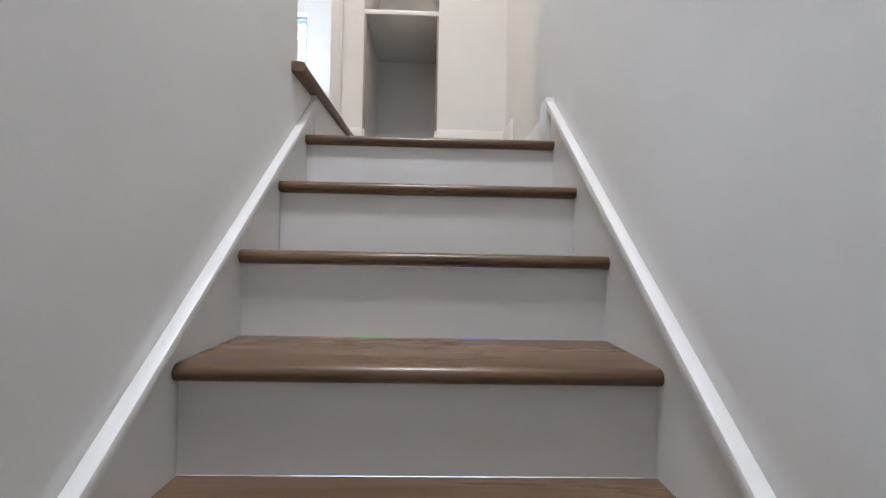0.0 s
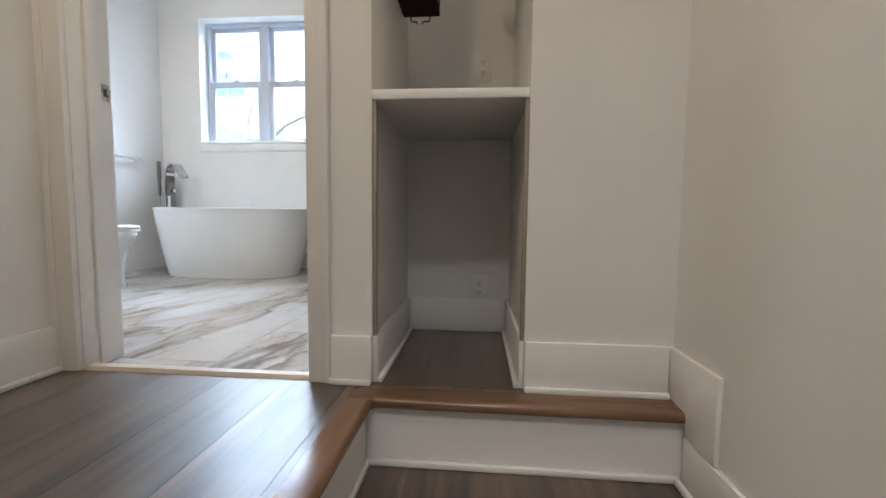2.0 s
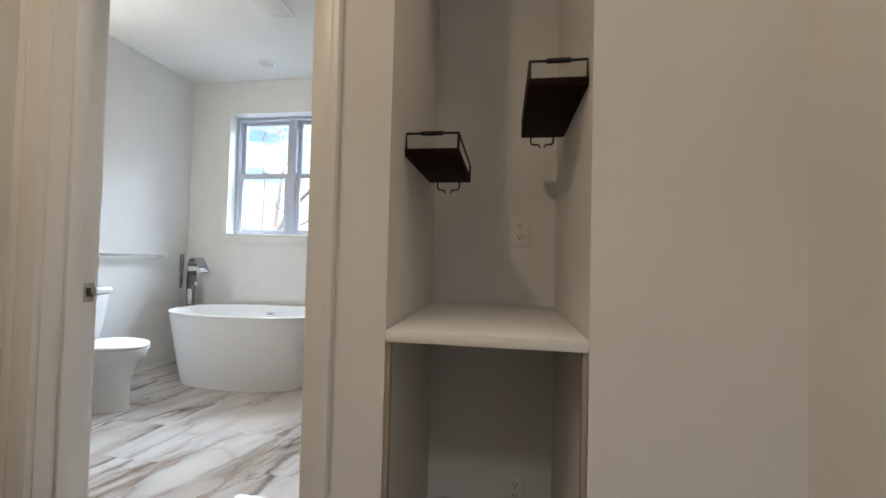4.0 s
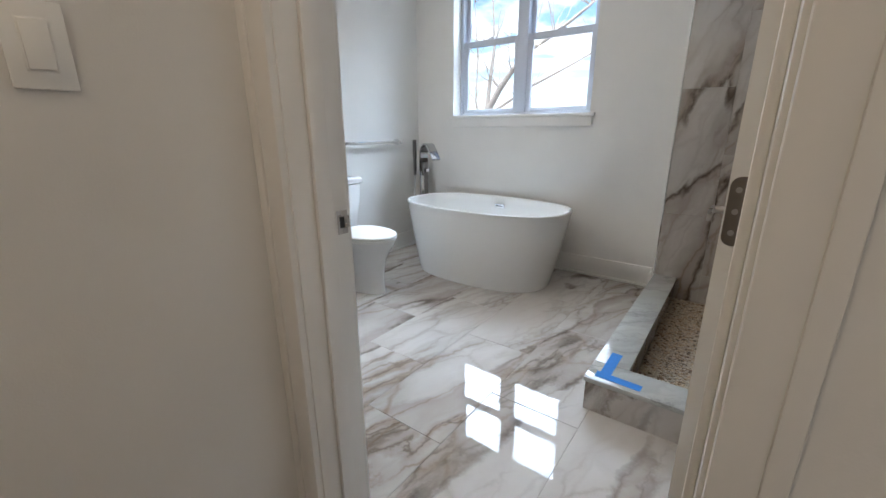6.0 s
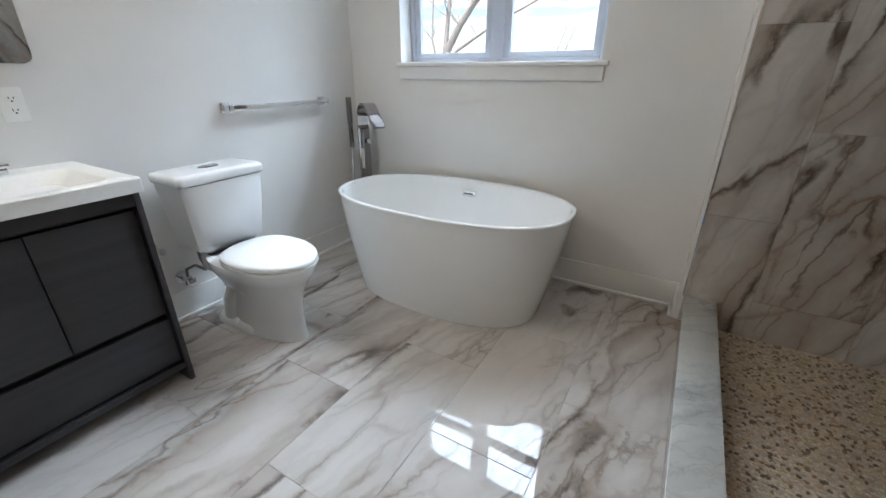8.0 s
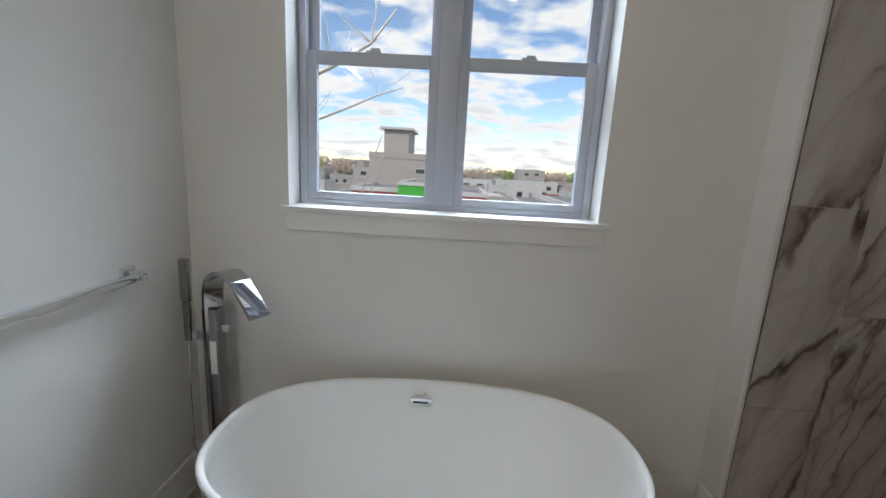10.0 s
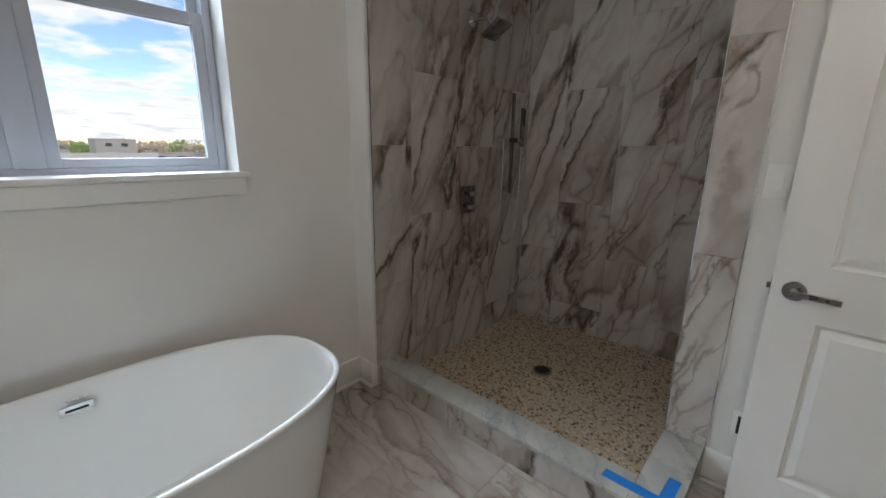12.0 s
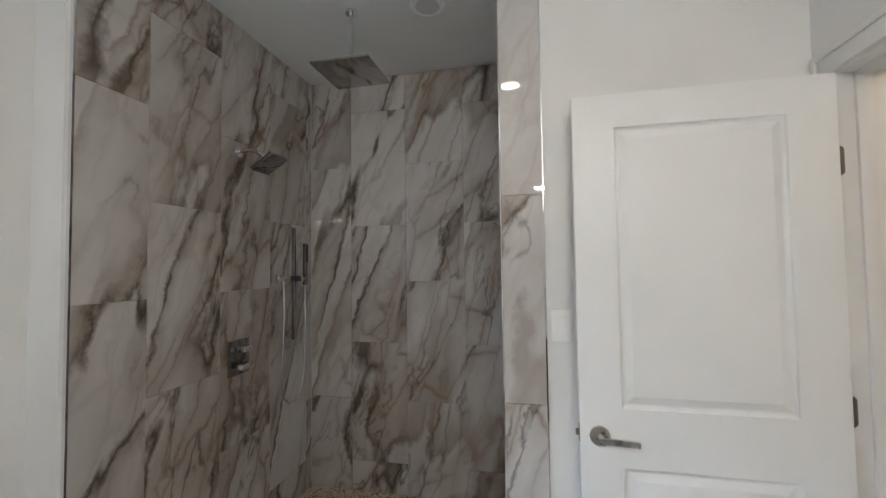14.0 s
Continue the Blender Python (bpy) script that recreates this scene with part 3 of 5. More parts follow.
# doorway
frame_d = thing("door_frame", (0.37, 0.05, 0), "white painted door frame with flat stepped casing", "door frame", kind="structure")
part("jamb", boxes((-0.02, 0.0, 0.0005, 0.1395, 0, 2.045), bev=0.001), M_TRIM, frame_d)
part("jamb", boxes((0.755, 0.775, 0.0005, 0.1395, 0, 2.045), bev=0.001), M_TRIM, frame_d)
part("head_jamb", boxes((-0.02, 0.775, 0.0005, 0.1395, 2.045, 2.06)), M_TRIM, frame_d)
part("stop", boxes((0.0, 0.012, 0.052, 0.092, 0, 2.045), (0.743, 0.755, 0.052, 0.092, 0, 2.045), (0.012, 0.743, 0.052, 0.092, 2.033, 2.045), bev=0.002), M_TRIM, frame_d)
for y0, y1 in ((-0.016, 0.004), (0.136, 0.156)):
    o0, o1 = (y0 - 0.006, y1) if y0 < 0 else (y0, y1 + 0.006)
    for a, b, c0, c1 in ((-0.070, -0.006, -0.096, -0.062), (0.761, 0.818, 0.806, 0.828)):
        bm = boxes((a, b, y0, y1, 0, 2.0505), bev=0.003)
        box(bm, c0, c1, o0, o1, 0, 2.125, 0.003)
        part("casing", bm, M_TRIM, frame_d)
    bm = boxes((-0.062, 0.806, y0, y1, 2.051, 2.11), bev=0.003)
    box(bm, -0.062, 0.806, o0, o1, 2.104, 2.125, 0.003)
    part("casing", bm, M_TRIM, frame_d)
strike = part("strike_plate", boxes((0.0003, 0.0022, 0.109, 0.1385, 0.888, 0.944), (0.0003, 0.0022, 0.1385, 0.144, 0.902, 0.930), bev=0.0008), M_NICKEL, frame_d, "satin nickel strike plate")
part("slot", boxes((0.0022, 0.0032, 0.115, 0.128, 0.903, 0.929)), M_DARK, strike)
part("screw", boxes((0.0022, 0.0034, 0.119, 0.124, 0.891, 0.897), (0.0022, 0.0034, 0.119, 0.124, 0.935, 0.941), bev=0.0005), M_NICKEL, strike)
solid("threshold", prism([(0.0, 0.0), (0.008, 0.011), (0.036, 0.011), (0.045, 0.001), (0.045, -0.007), (0.0, -0.007)], 0, 0.001, 0.754), mat("threshold_stone", (0.62, 0.55, 0.47), 0.3, vary=0.08, scale=12), "pale stone threshold strip", "threshold")


def panel_face(bm, w, h, panels, y, s):
    """One side of a moulded door: a flat face with sunk and raised panels. s is the outward way along y."""
    x0, x1 = panels[0][0], panels[0][1]
    zs = [0]
    for p in panels:
        zs += [p[2], p[3]]
    zs.append(h)
    V = lambda x, z, d=0.0: bm.verts.new((x, y - s * d, z))
    quad = lambda a, b, c, d: bm.faces.new((V(*a), V(*b), V(*c), V(*d)))
    quad((0, 0), (x0, 0), (x0, h), (0, h))
    quad((x1, 0), (w, 0), (w, h), (x1, h))
    for k in range(0, len(zs), 2):
        quad((x0, zs[k]), (x1, zs[k]), (x1, zs[k + 1]), (x0, zs[k + 1]))
    for a, b, c, d in panels:
        rings = []
        for ins, dep in ((0, 0), (0.003, 0.007), (0.010, 0.0115), (0.016, 0.012), (0.040, 0.003)):
            rings.append([V(a + ins, c + ins, dep), V(b - ins, c + ins, dep), V(b - ins, d - ins, dep), V(a + ins, d - ins, dep)])
        for r0, r1 in zip(rings, rings[1:]):
            for k in range(4):
                bm.faces.new((r0[k], r0[(k + 1) % 4], r1[(k + 1) % 4], r1[k]))
        bm.faces.new(rings[-1])


def door_leaf(w, h, t):
    bm = bmesh.new()
    ps = ((0.132, w - 0.132, 0.20, 0.797), (0.132, w - 0.132, 0.985, h - 0.114))
    panel_face(bm, w, h, ps, 0, -1)
    panel_face(bm, w, h, ps, t, 1)
    for q in (((0, 0, 0), (w, 0, 0), (w, t, 0), (0, t, 0)), ((0, 0, h), (w, 0, h), (w, t, h), (0, t, h)), ((0, 0, 0), (0, t, 0), (0, t, h), (0, 0, h)), ((w, 0, 0), (w, t, 0), (w, t, h), (w, 0, h))):
        bm.faces.new([bm.verts.new(p) for p in q])
    bmesh.ops.remove_doubles(bm, verts=bm.verts, dist=0.0002)
    return bm


# the leaf stands open at a right angle, hinged at the east jamb; built along x, then turned
DX, DY0, DW, DT = 0.725, 0.156, 0.762, 0.035
door = thing("door_1", (DX, DY0, 0.012), "white two-panel moulded door standing wide open", "door", kind="structure")
bm = door_leaf(DW, 2.026, DT)
bmesh.ops.transform(bm, matrix=Matrix.Translation((DX, DY0, 0.012)) @ Matrix(((0, 1, 0, 0), (1, 0, 0, 0), (0, 0, 1, 0), (0, 0, 0, 1))), verts=bm.verts)
part("leaf", bm, M_DOOR, door, smooth=20)
for fx, s in ((DX, -1), (DX + DT, 1)):
    yl, zl = DY0 + DW - 0.062, 0.908
    h = part("lever_handle", rod((fx, yl, zl), (fx + s * 0.009, yl, zl), 0.032, 32), M_NICKEL, door, "satin nickel lever handle")
    part("neck", rod((fx + s * 0.008, yl, zl), (fx + s * 0.045, yl, zl), 0.010, 16), M_NICKEL, h)
    part("lever", ribbon([(fx + s * 0.045, yl + 0.010, zl), (fx + s * 0.048, yl - 0.03, zl), (fx + s * 0.048, yl - 0.085, zl - 0.002), (fx + s * 0.046, yl - 0.112, zl - 0.004)], (0, 0, 1), 0.009, 0.005), M_NICKEL, h)
part("latch", boxes((DX + 0.006, DX + 0.029, DY0 + DW, DY0 + DW + 0.0015, 0.88, 0.938), (DX + 0.011, DX + 0.024, DY0 + DW, DY0 + DW + 0.012, 0.900, 0.918), bev=0.001), M_BRASSY, door)
def hinge_leaf(u0, u1, z, at, axis):
    """A hinge leaf with rounded outer corners in an upright plane; axis is the way that it faces."""
    out = []
    for d in at:
        ring = []
        for u, w, _ in rrect(u0, u1, z - 0.045, z + 0.045, 0.012, 0, 4):
            ring.append((u, d, w) if axis == 1 else (d, u, w))
        out.append(ring)
    return loft(out)


for z in (0.27, 1.02, 1.775):
    hg = part("hinge", hinge_leaf(DX + 0.002, DX + DT + 0.004, z, (DY0 - 0.0025, DY0 + 0.0005), 1), M_BRASSY, door, "bronze-toned butt hinge")
    part("jamb_plate", hinge_leaf(0.127, 0.147, z, (0.7525, 0.7548), 0), M_BRASSY, hg)
    part("knuckle", rod((DX + DT + 0.003, 0.151, z - 0.045), (DX + DT + 0.003, 0.151, z + 0.045), 0.0065, 12), M_BRASSY, hg)
    for dz in (-0.028, 0.0, 0.028):
        part("screw", rod((DX + 0.012, DY0 - 0.0032, z + dz), (DX + 0.012, DY0 - 0.0024, z + dz), 0.0038, 10), M_NICKEL, hg)

door.rotation_euler = (0, 0, radians(-0.5))

# a closet door beside the doorway, standing open into the bathroom
frame_c = thing("door_frame", (-0.76, -0.53, 0), "white painted closet door frame", "door frame", kind="structure")
for a, b in ((-1.195, -1.125), (-0.40, -0.33)):
    part("casing", boxes((a, b, -0.4595, -0.444, 0, 2.0505), bev=0.003), M_TRIM, frame_c)
part("casing", boxes((-1.195, -0.33, -0.4595, -0.444, 2.051, 2.11), bev=0.003), M_TRIM, frame_c)
for a, b in ((-1.13, -1.115), (-0.41, -0.395)):
    part("jamb", boxes((a, b, -0.5995, -0.4605, 0, 2.045)), M_TRIM, frame_c)
part("head_jamb", boxes((-1.13, -0.395, -0.5995, -0.4605, 2.045, 2.06)), M_TRIM, frame_c)
CX, CY0, CW = -0.385, -0.430, 0.712
door_c = thing("door_2", (CX, CY0, 0.012), "white moulded closet door standing open beside the doorway", "door", kind="structure")
bm = door_leaf(CW, 2.026, DT)
bmesh.ops.transform(bm, matrix=Matrix.Translation((CX - DT, CY0, 0.012)) @ Matrix(((0, 1, 0, 0), (1, 0, 0, 0), (0, 0, 1, 0), (0, 0, 0, 1))), verts=bm.verts)
part("leaf", bm, M_DOOR, door_c, smooth=20)
for x, s in ((CX - DT, -1), (CX, 1)):
    yl = CY0 + CW - 0.062
    h = part("lever_handle", rod((x, yl, 0.905), (x + s * 0.009, yl, 0.905), 0.032, 32), M_NICKEL, door_c, "satin nickel lever handle")
    part("neck", rod((x + s * 0.008, yl, 0.905), (x + s * 0.045, yl, 0.905), 0.010, 16), M_NICKEL, h)
    part("lever", ribbon([(x + s * 0.045, yl + 0.01, 0.905), (x + s * 0.048, yl - 0.03, 0.905), (x + s * 0.046, yl - 0.112, 0.901)], (0, 0, 1), 0.009, 0.005), M_NICKEL, h)
part("latch", boxes((CX - 0.029, CX - 0.006, CY0 + CW, CY0 + CW + 0.0015, 0.877, 0.935), (CX - 0.024, CX - 0.011, CY0 + CW, CY0 + CW + 0.012, 0.897, 0.915), bev=0.001), M_NICKEL, door_c)
for z in (0.28, 1.035, 1.79):
    part("hinge", rod((CX + 0.004, CY0 - 0.008, z - 0.045), (CX + 0.004, CY0 - 0.008, z + 0.045), 0.006, 12), M_BRASSY, door_c)

# shower kerb
KX0, KX1, KY0, KY1, KZ = 0.345, 0.487, 1.018, 1.172, 0.152
kerb = thing("shower_kerb", (KX0, KY0, 0), "low marble shower kerb topped with grey stone slabs", "shower kerb", kind="structure")
part("kerb_face", boxes((KX0 + 0.008, KX1 - 0.006, KY0 + 0.008, 2.538, 0, KZ - 0.021), (KX1 - 0.006, XE - 0.012, KY0 + 0.008, KY1 - 0.006, 0, KZ - 0.021)), M_TILE_N, kerb)
part("kerb_slab", boxes((KX0, KX1, KY1 + 0.0005, 2.539, KZ - 0.02, KZ), bev=0.002), M_KERB, kerb, "grey marble slab")
part("kerb_slab", boxes((KX0, XE - 0.012, KY0, KY1, KZ - 0.02, KZ), bev=0.002), M_KERB, kerb, "grey marble slab")

# ---------------------------------------------------------------- bathroom things
# tub
TX, TY = -0.856, 2.222
tub = thing("bathtub", (TX, TY, 0), "white oval freestanding acrylic bathtub on the marble floor", "bathtub")


def tub_rings():
    a0, b0, a1, b1, h = 0.552, 0.318, 0.670, 0.378, 0.575
    out = []
    for k in range(13):
        s = k / 12
        e = s ** 0.9
        out.append(oval(TX - 0.006 * (1 - s), TY, a0 + (a1 - a0) * e, b0 + (b1 - b0) * e, 0.002 + s * (h - 0.016), 2.5, 80))
    for da, dz in ((0.003, -0.009), (0.0, -0.003), (-0.005, 0.0), (-0.011, 0.0), (-0.016, -0.003), (-0.020, -0.010)):
        out.append(oval(TX, TY, a1 + da, b1 + da, h + dz, 2.5, 80))
    for k in range(1, 12):
        s = k / 11
        e = 1 - (1 - math.cos(s * math.pi / 2)) * 1.0
        out.append(oval(TX, TY, (a1 - 0.020) * (0.66 + 0.34 * e), (b1 - 0.020) * (0.62 + 0.38 * e), h - 0.010 - 0.43 * s ** 0.9, 2.5, 80))
    return out


part("shell", loft(tub_rings()), M_ACRYL, tub, smooth=60)
ov = part("overflow", boxes((TX - 0.09, TX - 0.002, TY + 0.333, TY + 0.345, 0.478, 0.511), bev=0.003), M_CHROME, tub, "chrome overflow slot")
part("slot", boxes((TX - 0.076, TX - 0.016, TY + 0.3312, TY + 0.333, 0.491, 0.498)), M_DARK, ov)
part("maker_mark", boxes((TX - 0.068, TX - 0.044, TY + 0.339, TY + 0.346, 0.523, 0.527), (TX - 0.036, TX - 0.024, TY + 0.339, TY + 0.346, 0.522, 0.530)), M_FROST, tub)

# floor-standing tub filler
FX, FY = -1.74, 2.575
fil = thing("tub_filler", (FX, FY, 0), "chrome floor-standing tub faucet with arched ribbon spout and hand shower", "faucet")
d = Vector((0.87, -0.50, 0)).normalized()
ac = Vector((d.y, -d.x, 0))
col = Vector((FX, FY, 0))
pts = [col + Vector((0, 0, z)) for z in (0.02, 0.4, 0.7, 0.85)]
R = 0.115
for k in range(1, 12):
    a = math.pi - k * math.radians(132) / 11
    pts.append(col + d * (R + R * math.cos(a)) + Vector((0, 0, 0.880 + R * math.sin(a))))
pts.append(pts[-1] + d * 0.110 + Vector((0, 0, -0.100)))
part("spout", ribbon(pts, ac, 0.038, 0.008), M_CHROME_M, fil, smooth=50)
part("column", boxes((FX - 0.034, FX + 0.026, FY - 0.026, FY + 0.034, 0.012, 0.83), bev=0.004), M_CHROME_D, fil)
part("base_flange", boxes((FX - 0.055, FX + 0.05, FY - 0.05, FY + 0.055, 0.0, 0.012), bev=0.003), M_CHROME, fil)
hs0 = col + Vector((-0.085, -0.03, 0))
part("bracket", ribbon([col + Vector((0, 0, 0.72)), hs0 + Vector((0.01, 0.01, 0.72))], (0, 0, 1), 0.018, 0.010), M_CHROME, fil)
part("hand_shower", boxes((hs0.x - 0.018, hs0.x + 0.016, hs0.y - 0.011, hs0.y + 0.011, 0.86, 1.03), (hs0.x - 0.014, hs0.x + 0.012, hs0.y - 0.010, hs0.y + 0.010, 0.70, 0.859), bev=0.004), M_CHROME_D, fil)
part("hose", tube([hs0 + Vector((0, 0, 0.74)), hs0 + Vector((-0.005, -0.01, 0.5)), hs0 + Vector((0.0, -0.02, 0.25)), hs0 + Vector((0.03, 0.01, 0.10)), col + Vector((-0.02, -0.03, 0.22)), col + Vector((-0.015, -0.025, 0.5))], 0.006, 10), M_CHROME, fil)
part("knob", boxes((FX + 0.026, FX + 0.066, FY - 0.012, FY + 0.012, 0.735, 0.765), bev=0.003), M_CHROME, fil)
part("tag", boxes((FX - 0.024, FX + 0.018, FY - 0.0275, FY - 0.0264, 0.56, 0.70)), M_PLAST, fil, "white paper tag")

# toilet
QY = 1.43
toi = thing("toilet", (-1.5, QY, 0), "white two-piece toilet with closed seat", "toilet")


def egg(x0, x1, hw, z, n=48, back=0.75):
    """An egg outline from its back x0 to its front x1."""
    out = []
    cx = x0 + (x1 - x0) * 0.42
    for i in range(n):
        t = 2 * math.pi * i / n
        c, s = math.cos(t), math.sin(t)
        if c >= 0:
            out.append((cx + (x1 - cx) * c, QY + hw * s, z))
        else:
            out.append((cx + (cx - x0) * -(abs(c) ** back), QY + hw * math.copysign(abs(s) ** 0.8, s), z))
    return out


bowl = [egg(-1.70, -1.195, 0.106, 0.0), egg(-1.70, -1.195, 0.106, 0.015), egg(-1.69, -1.200, 0.099, 0.05), egg(-1.68, -1.200, 0.096, 0.13), egg(-1.68, -1.194, 0.103, 0.20), egg(-1.69, -1.177, 0.126, 0.265),
        egg(-1.69, -1.142, 0.158, 0.32), egg(-1.69, -1.118, 0.176, 0.352), egg(-1.69, -1.110, 0.181, 0.383), egg(-1.69, -1.114, 0.178, 0.392)]
part("bowl", loft(bowl), M_CHINA, toi, smooth=60)
for s in (-1, 1):
    rg = []
    for k, (zx, zz, r) in enumerate(((-1.62, 0.05, 0.05), (-1.60, 0.14, 0.058), (-1.55, 0.22, 0.060), (-1.50, 0.27, 0.055), (-1.44, 0.25, 0.045))):
        rg.append(Vector((zx, QY + s * 0.075, zz)))
    part("trapway", tube(rg, 0.046, 14), M_CHINA, toi, smooth=60)
part("foot", loft([rrect(-1.74, -1.42, QY - 0.118, QY + 0.118, 0.055, 0.001), rrect(-1.74, -1.42, QY - 0.118, QY + 0.118, 0.055, 0.026), rrect(-1.73, -1.43, QY - 0.106, QY + 0.106, 0.05, 0.040), rrect(-1.70, -1.46, QY - 0.07, QY + 0.07, 0.04, 0.062)]), M_CHINA, toi, smooth=50)
for s in (-1, 1):
    part("bolt_cap", loft([oval(-1.56, QY + s * 0.103, 0.013, 0.013, 0.036, 2, 16), oval(-1.56, QY + s * 0.103, 0.012, 0.012, 0.050, 2, 16), oval(-1.56, QY + s * 0.103, 0.006, 0.006, 0.056, 2, 16)]), M_PLAST, toi, smooth=50)
part("deck", boxes((-1.72, -1.52, QY - 0.13, QY + 0.13, 0.30, 0.392), bev=0.02), M_CHINA, toi)
tank = [[(x, y, z) for x, y in ((-1.80 + i, QY - w), (-1.60 - i2, QY - w), (-1.60 - i2 + 0.02, QY - w + 0.03), (-1.60 - i2 + 0.02, QY + w - 0.03), (-1.60 - i2, QY + w), (-1.80 + i, QY + w))]
        for w, i, i2, z in ((0.140, 0.02, 0.040, 0.403), (0.165, 0.01, 0.02, 0.425), (0.184, 0.0, 0.0, 0.60), (0.196, 0.0, -0.006, 0.735))]
part("tank", loft(tank), M_CHINA, toi, smooth=40)
def lid_ring(i, z):
    return rrect(-1.818 + i, -1.566 - i, QY - 0.211 + i, QY + 0.211 - i, 0.030, z, 8)


lid = part("tank_lid", loft([lid_ring(0.010, 0.736), lid_ring(0.002, 0.741), lid_ring(0.0, 0.750), lid_ring(0.0, 0.768), lid_ring(0.004, 0.777), lid_ring(0.012, 0.782), lid_ring(0.03, 0.784)]), M_CHINA, toi, smooth=60)
part("flush_button", loft([oval(-1.69, QY, 0.026, 0.048, 0.783, 2.2, 32), oval(-1.69, QY, 0.025, 0.047, 0.788, 2.2, 32)]), M_CHROME_D, lid, "chrome dual flush button")
part("tank_gasket", boxes((-1.77, -1.62, QY - 0.12, QY + 0.12, 0.390, 0.404), bev=0.003), M_DARK, toi, "black rubber gasket")
part("maker_mark", boxes((-1.596, -1.5925, QY + 0.150, QY + 0.158, 0.690, 0.704)), M_DARK, toi)
part("seat", loft([egg(-1.550, -1.105, 0.181, 0.393), egg(-1.550, -1.102, 0.184, 0.399), egg(-1.550, -1.105, 0.182, 0.409)]), M_PLAST, toi, smooth=60)
part("seat_lid", loft([egg(-1.556, -1.108, 0.178, 0.412), egg(-1.558, -1.102, 0.183, 0.417), egg(-1.558, -1.104, 0.181, 0.428), egg(-1.552, -1.112, 0.174, 0.4325), egg(-1.55, -1.13, 0.158, 0.434)]), M_PLAST, toi, smooth=60)
sv = thing("supply_valve", (-1.87, 1.27, 0.2), "chrome toilet supply valve with braided hose on the wall", "valve")
part("escutcheon", rod((-1.889, 1.272, 0.225), (-1.882, 1.272, 0.225), 0.03, 24), M_CHROME, sv)
part("stub", rod((-1.885, 1.272, 0.225), (-1.80, 1.272, 0.225), 0.009, 12), M_CHROME, sv)
part("valve_body", boxes((-1.825, -1.80, 1.258, 1.286, 0.208, 0.25), bev=0.005), M_CHROME, sv)
part("oval_handle", loft([oval(-1.792, 1.272, 0.008, 0.026, 0.214, 2.2, 20), oval(-1.792, 1.272, 0.008, 0.026, 0.236, 2.2, 20)]), M_CHROME, sv)
part("hose", tube([(-1.812, 1.272, 0.25), (-1.80, 1.27, 0.29), (-1.77, 1.30, 0.31), (-1.72, 1.32, 0.29), (-1.69, 1.31, 0.32), (-1.70, 1.30, 0.36), (-1.71, 1.30, 0.41)], 0.0075, 10), M_BRASSY, sv)
ps = thing("pipe_stub", (-1.88, 1.185, 0.40), "short chrome pipe stub on the wall beside the vanity", "pipe")
part("plate", rod((-1.889, 1.185, 0.418), (-1.883, 1.185, 0.418), 0.026, 20), M_CHROME, ps)
part("stub", rod((-1.884, 1.185, 0.418), (-1.80, 1.185, 0.418), 0.010, 12), M_CHROME, ps)
part("cap", rod((-1.805, 1.185, 0.418), (-1.785, 1.185, 0.418), 0.016, 12), M_CHROME, ps)

# towel bar
bar = thing("towel_bar", (-1.885, 2.02, 1.0), "square chrome towel bar on the bathroom wall", "towel bar")
part("bar", boxes((-1.850, -1.826, 1.69, 2.35, 1.002, 1.028), bev=0.002), M_CHROME, bar)
for y in (1.69, 2.35):
    part("mount", boxes((-1.8895, -1.876, y - 0.026, y + 0.026, 0.99, 1.041), (-1.876, -1.822, y - 0.015, y + 0.015, 1.000, 1.031), bev=0.002), M_CHROME, bar)

# vanity
VX, VY0, VY1 = -1.385, 0.365, 1.005
van = thing("vanity_cabinet", (-1.64, 0.685, 0), "dark grey wood-veneer vanity cabinet with two doors and a drawer", "vanity")
part("side_panel", boxes((XW + 0.02, VX, VY0, VY0 + 0.020, 0.0, 0.812), bev=0.0015), M_VANITY, van)
part("side_panel", boxes((XW + 0.02, VX, VY1 - 0.020, VY1, 0.0, 0.812), bev=0.0015), M_VANITY, van)
part("top_rail", boxes((VX - 0.03, VX - 0.002, VY0 + 0.02, VY1 - 0.02, 0.762, 0.812), bev=0.001), M_VANITY, van)
part("carcass", boxes((XW + 0.02, VX - 0.045, VY0 + 0.0205, VY1 - 0.0205, 0.085, 0.81)), M_DARK, van, "dark inside of the cabinet")
my = 0.687
for y0, y1 in ((VY0 + 0.024, my - 0.002), (my + 0.002, VY1 - 0.024)):
    part("cabinet_door", boxes((VX - 0.040, VX - 0.018, y0, y1, 0.325, 0.745), bev=0.0015), M_VANITY, van)
part("drawer_front", boxes((VX - 0.040, VX - 0.018, VY0 + 0.024, VY1 - 0.024, 0.105, 0.300), bev=0.0015), M_VANITY, van)
part("kick_rail", boxes((VX - 0.034, VX - 0.006, VY0 + 0.02, VY1 - 0.02, 0.068, 0.094), bev=0.001), M_VANITY, van)

sink = thing("washbasin", (-1.63, 0.685, 0.812), "white cultured-marble vanity top with a shallow rectangular basin", "sink")
SX0, SX1, SY0, SY1 = XW + 0.003, -1.362, VY0 - 0.008, VY1 + 0.010


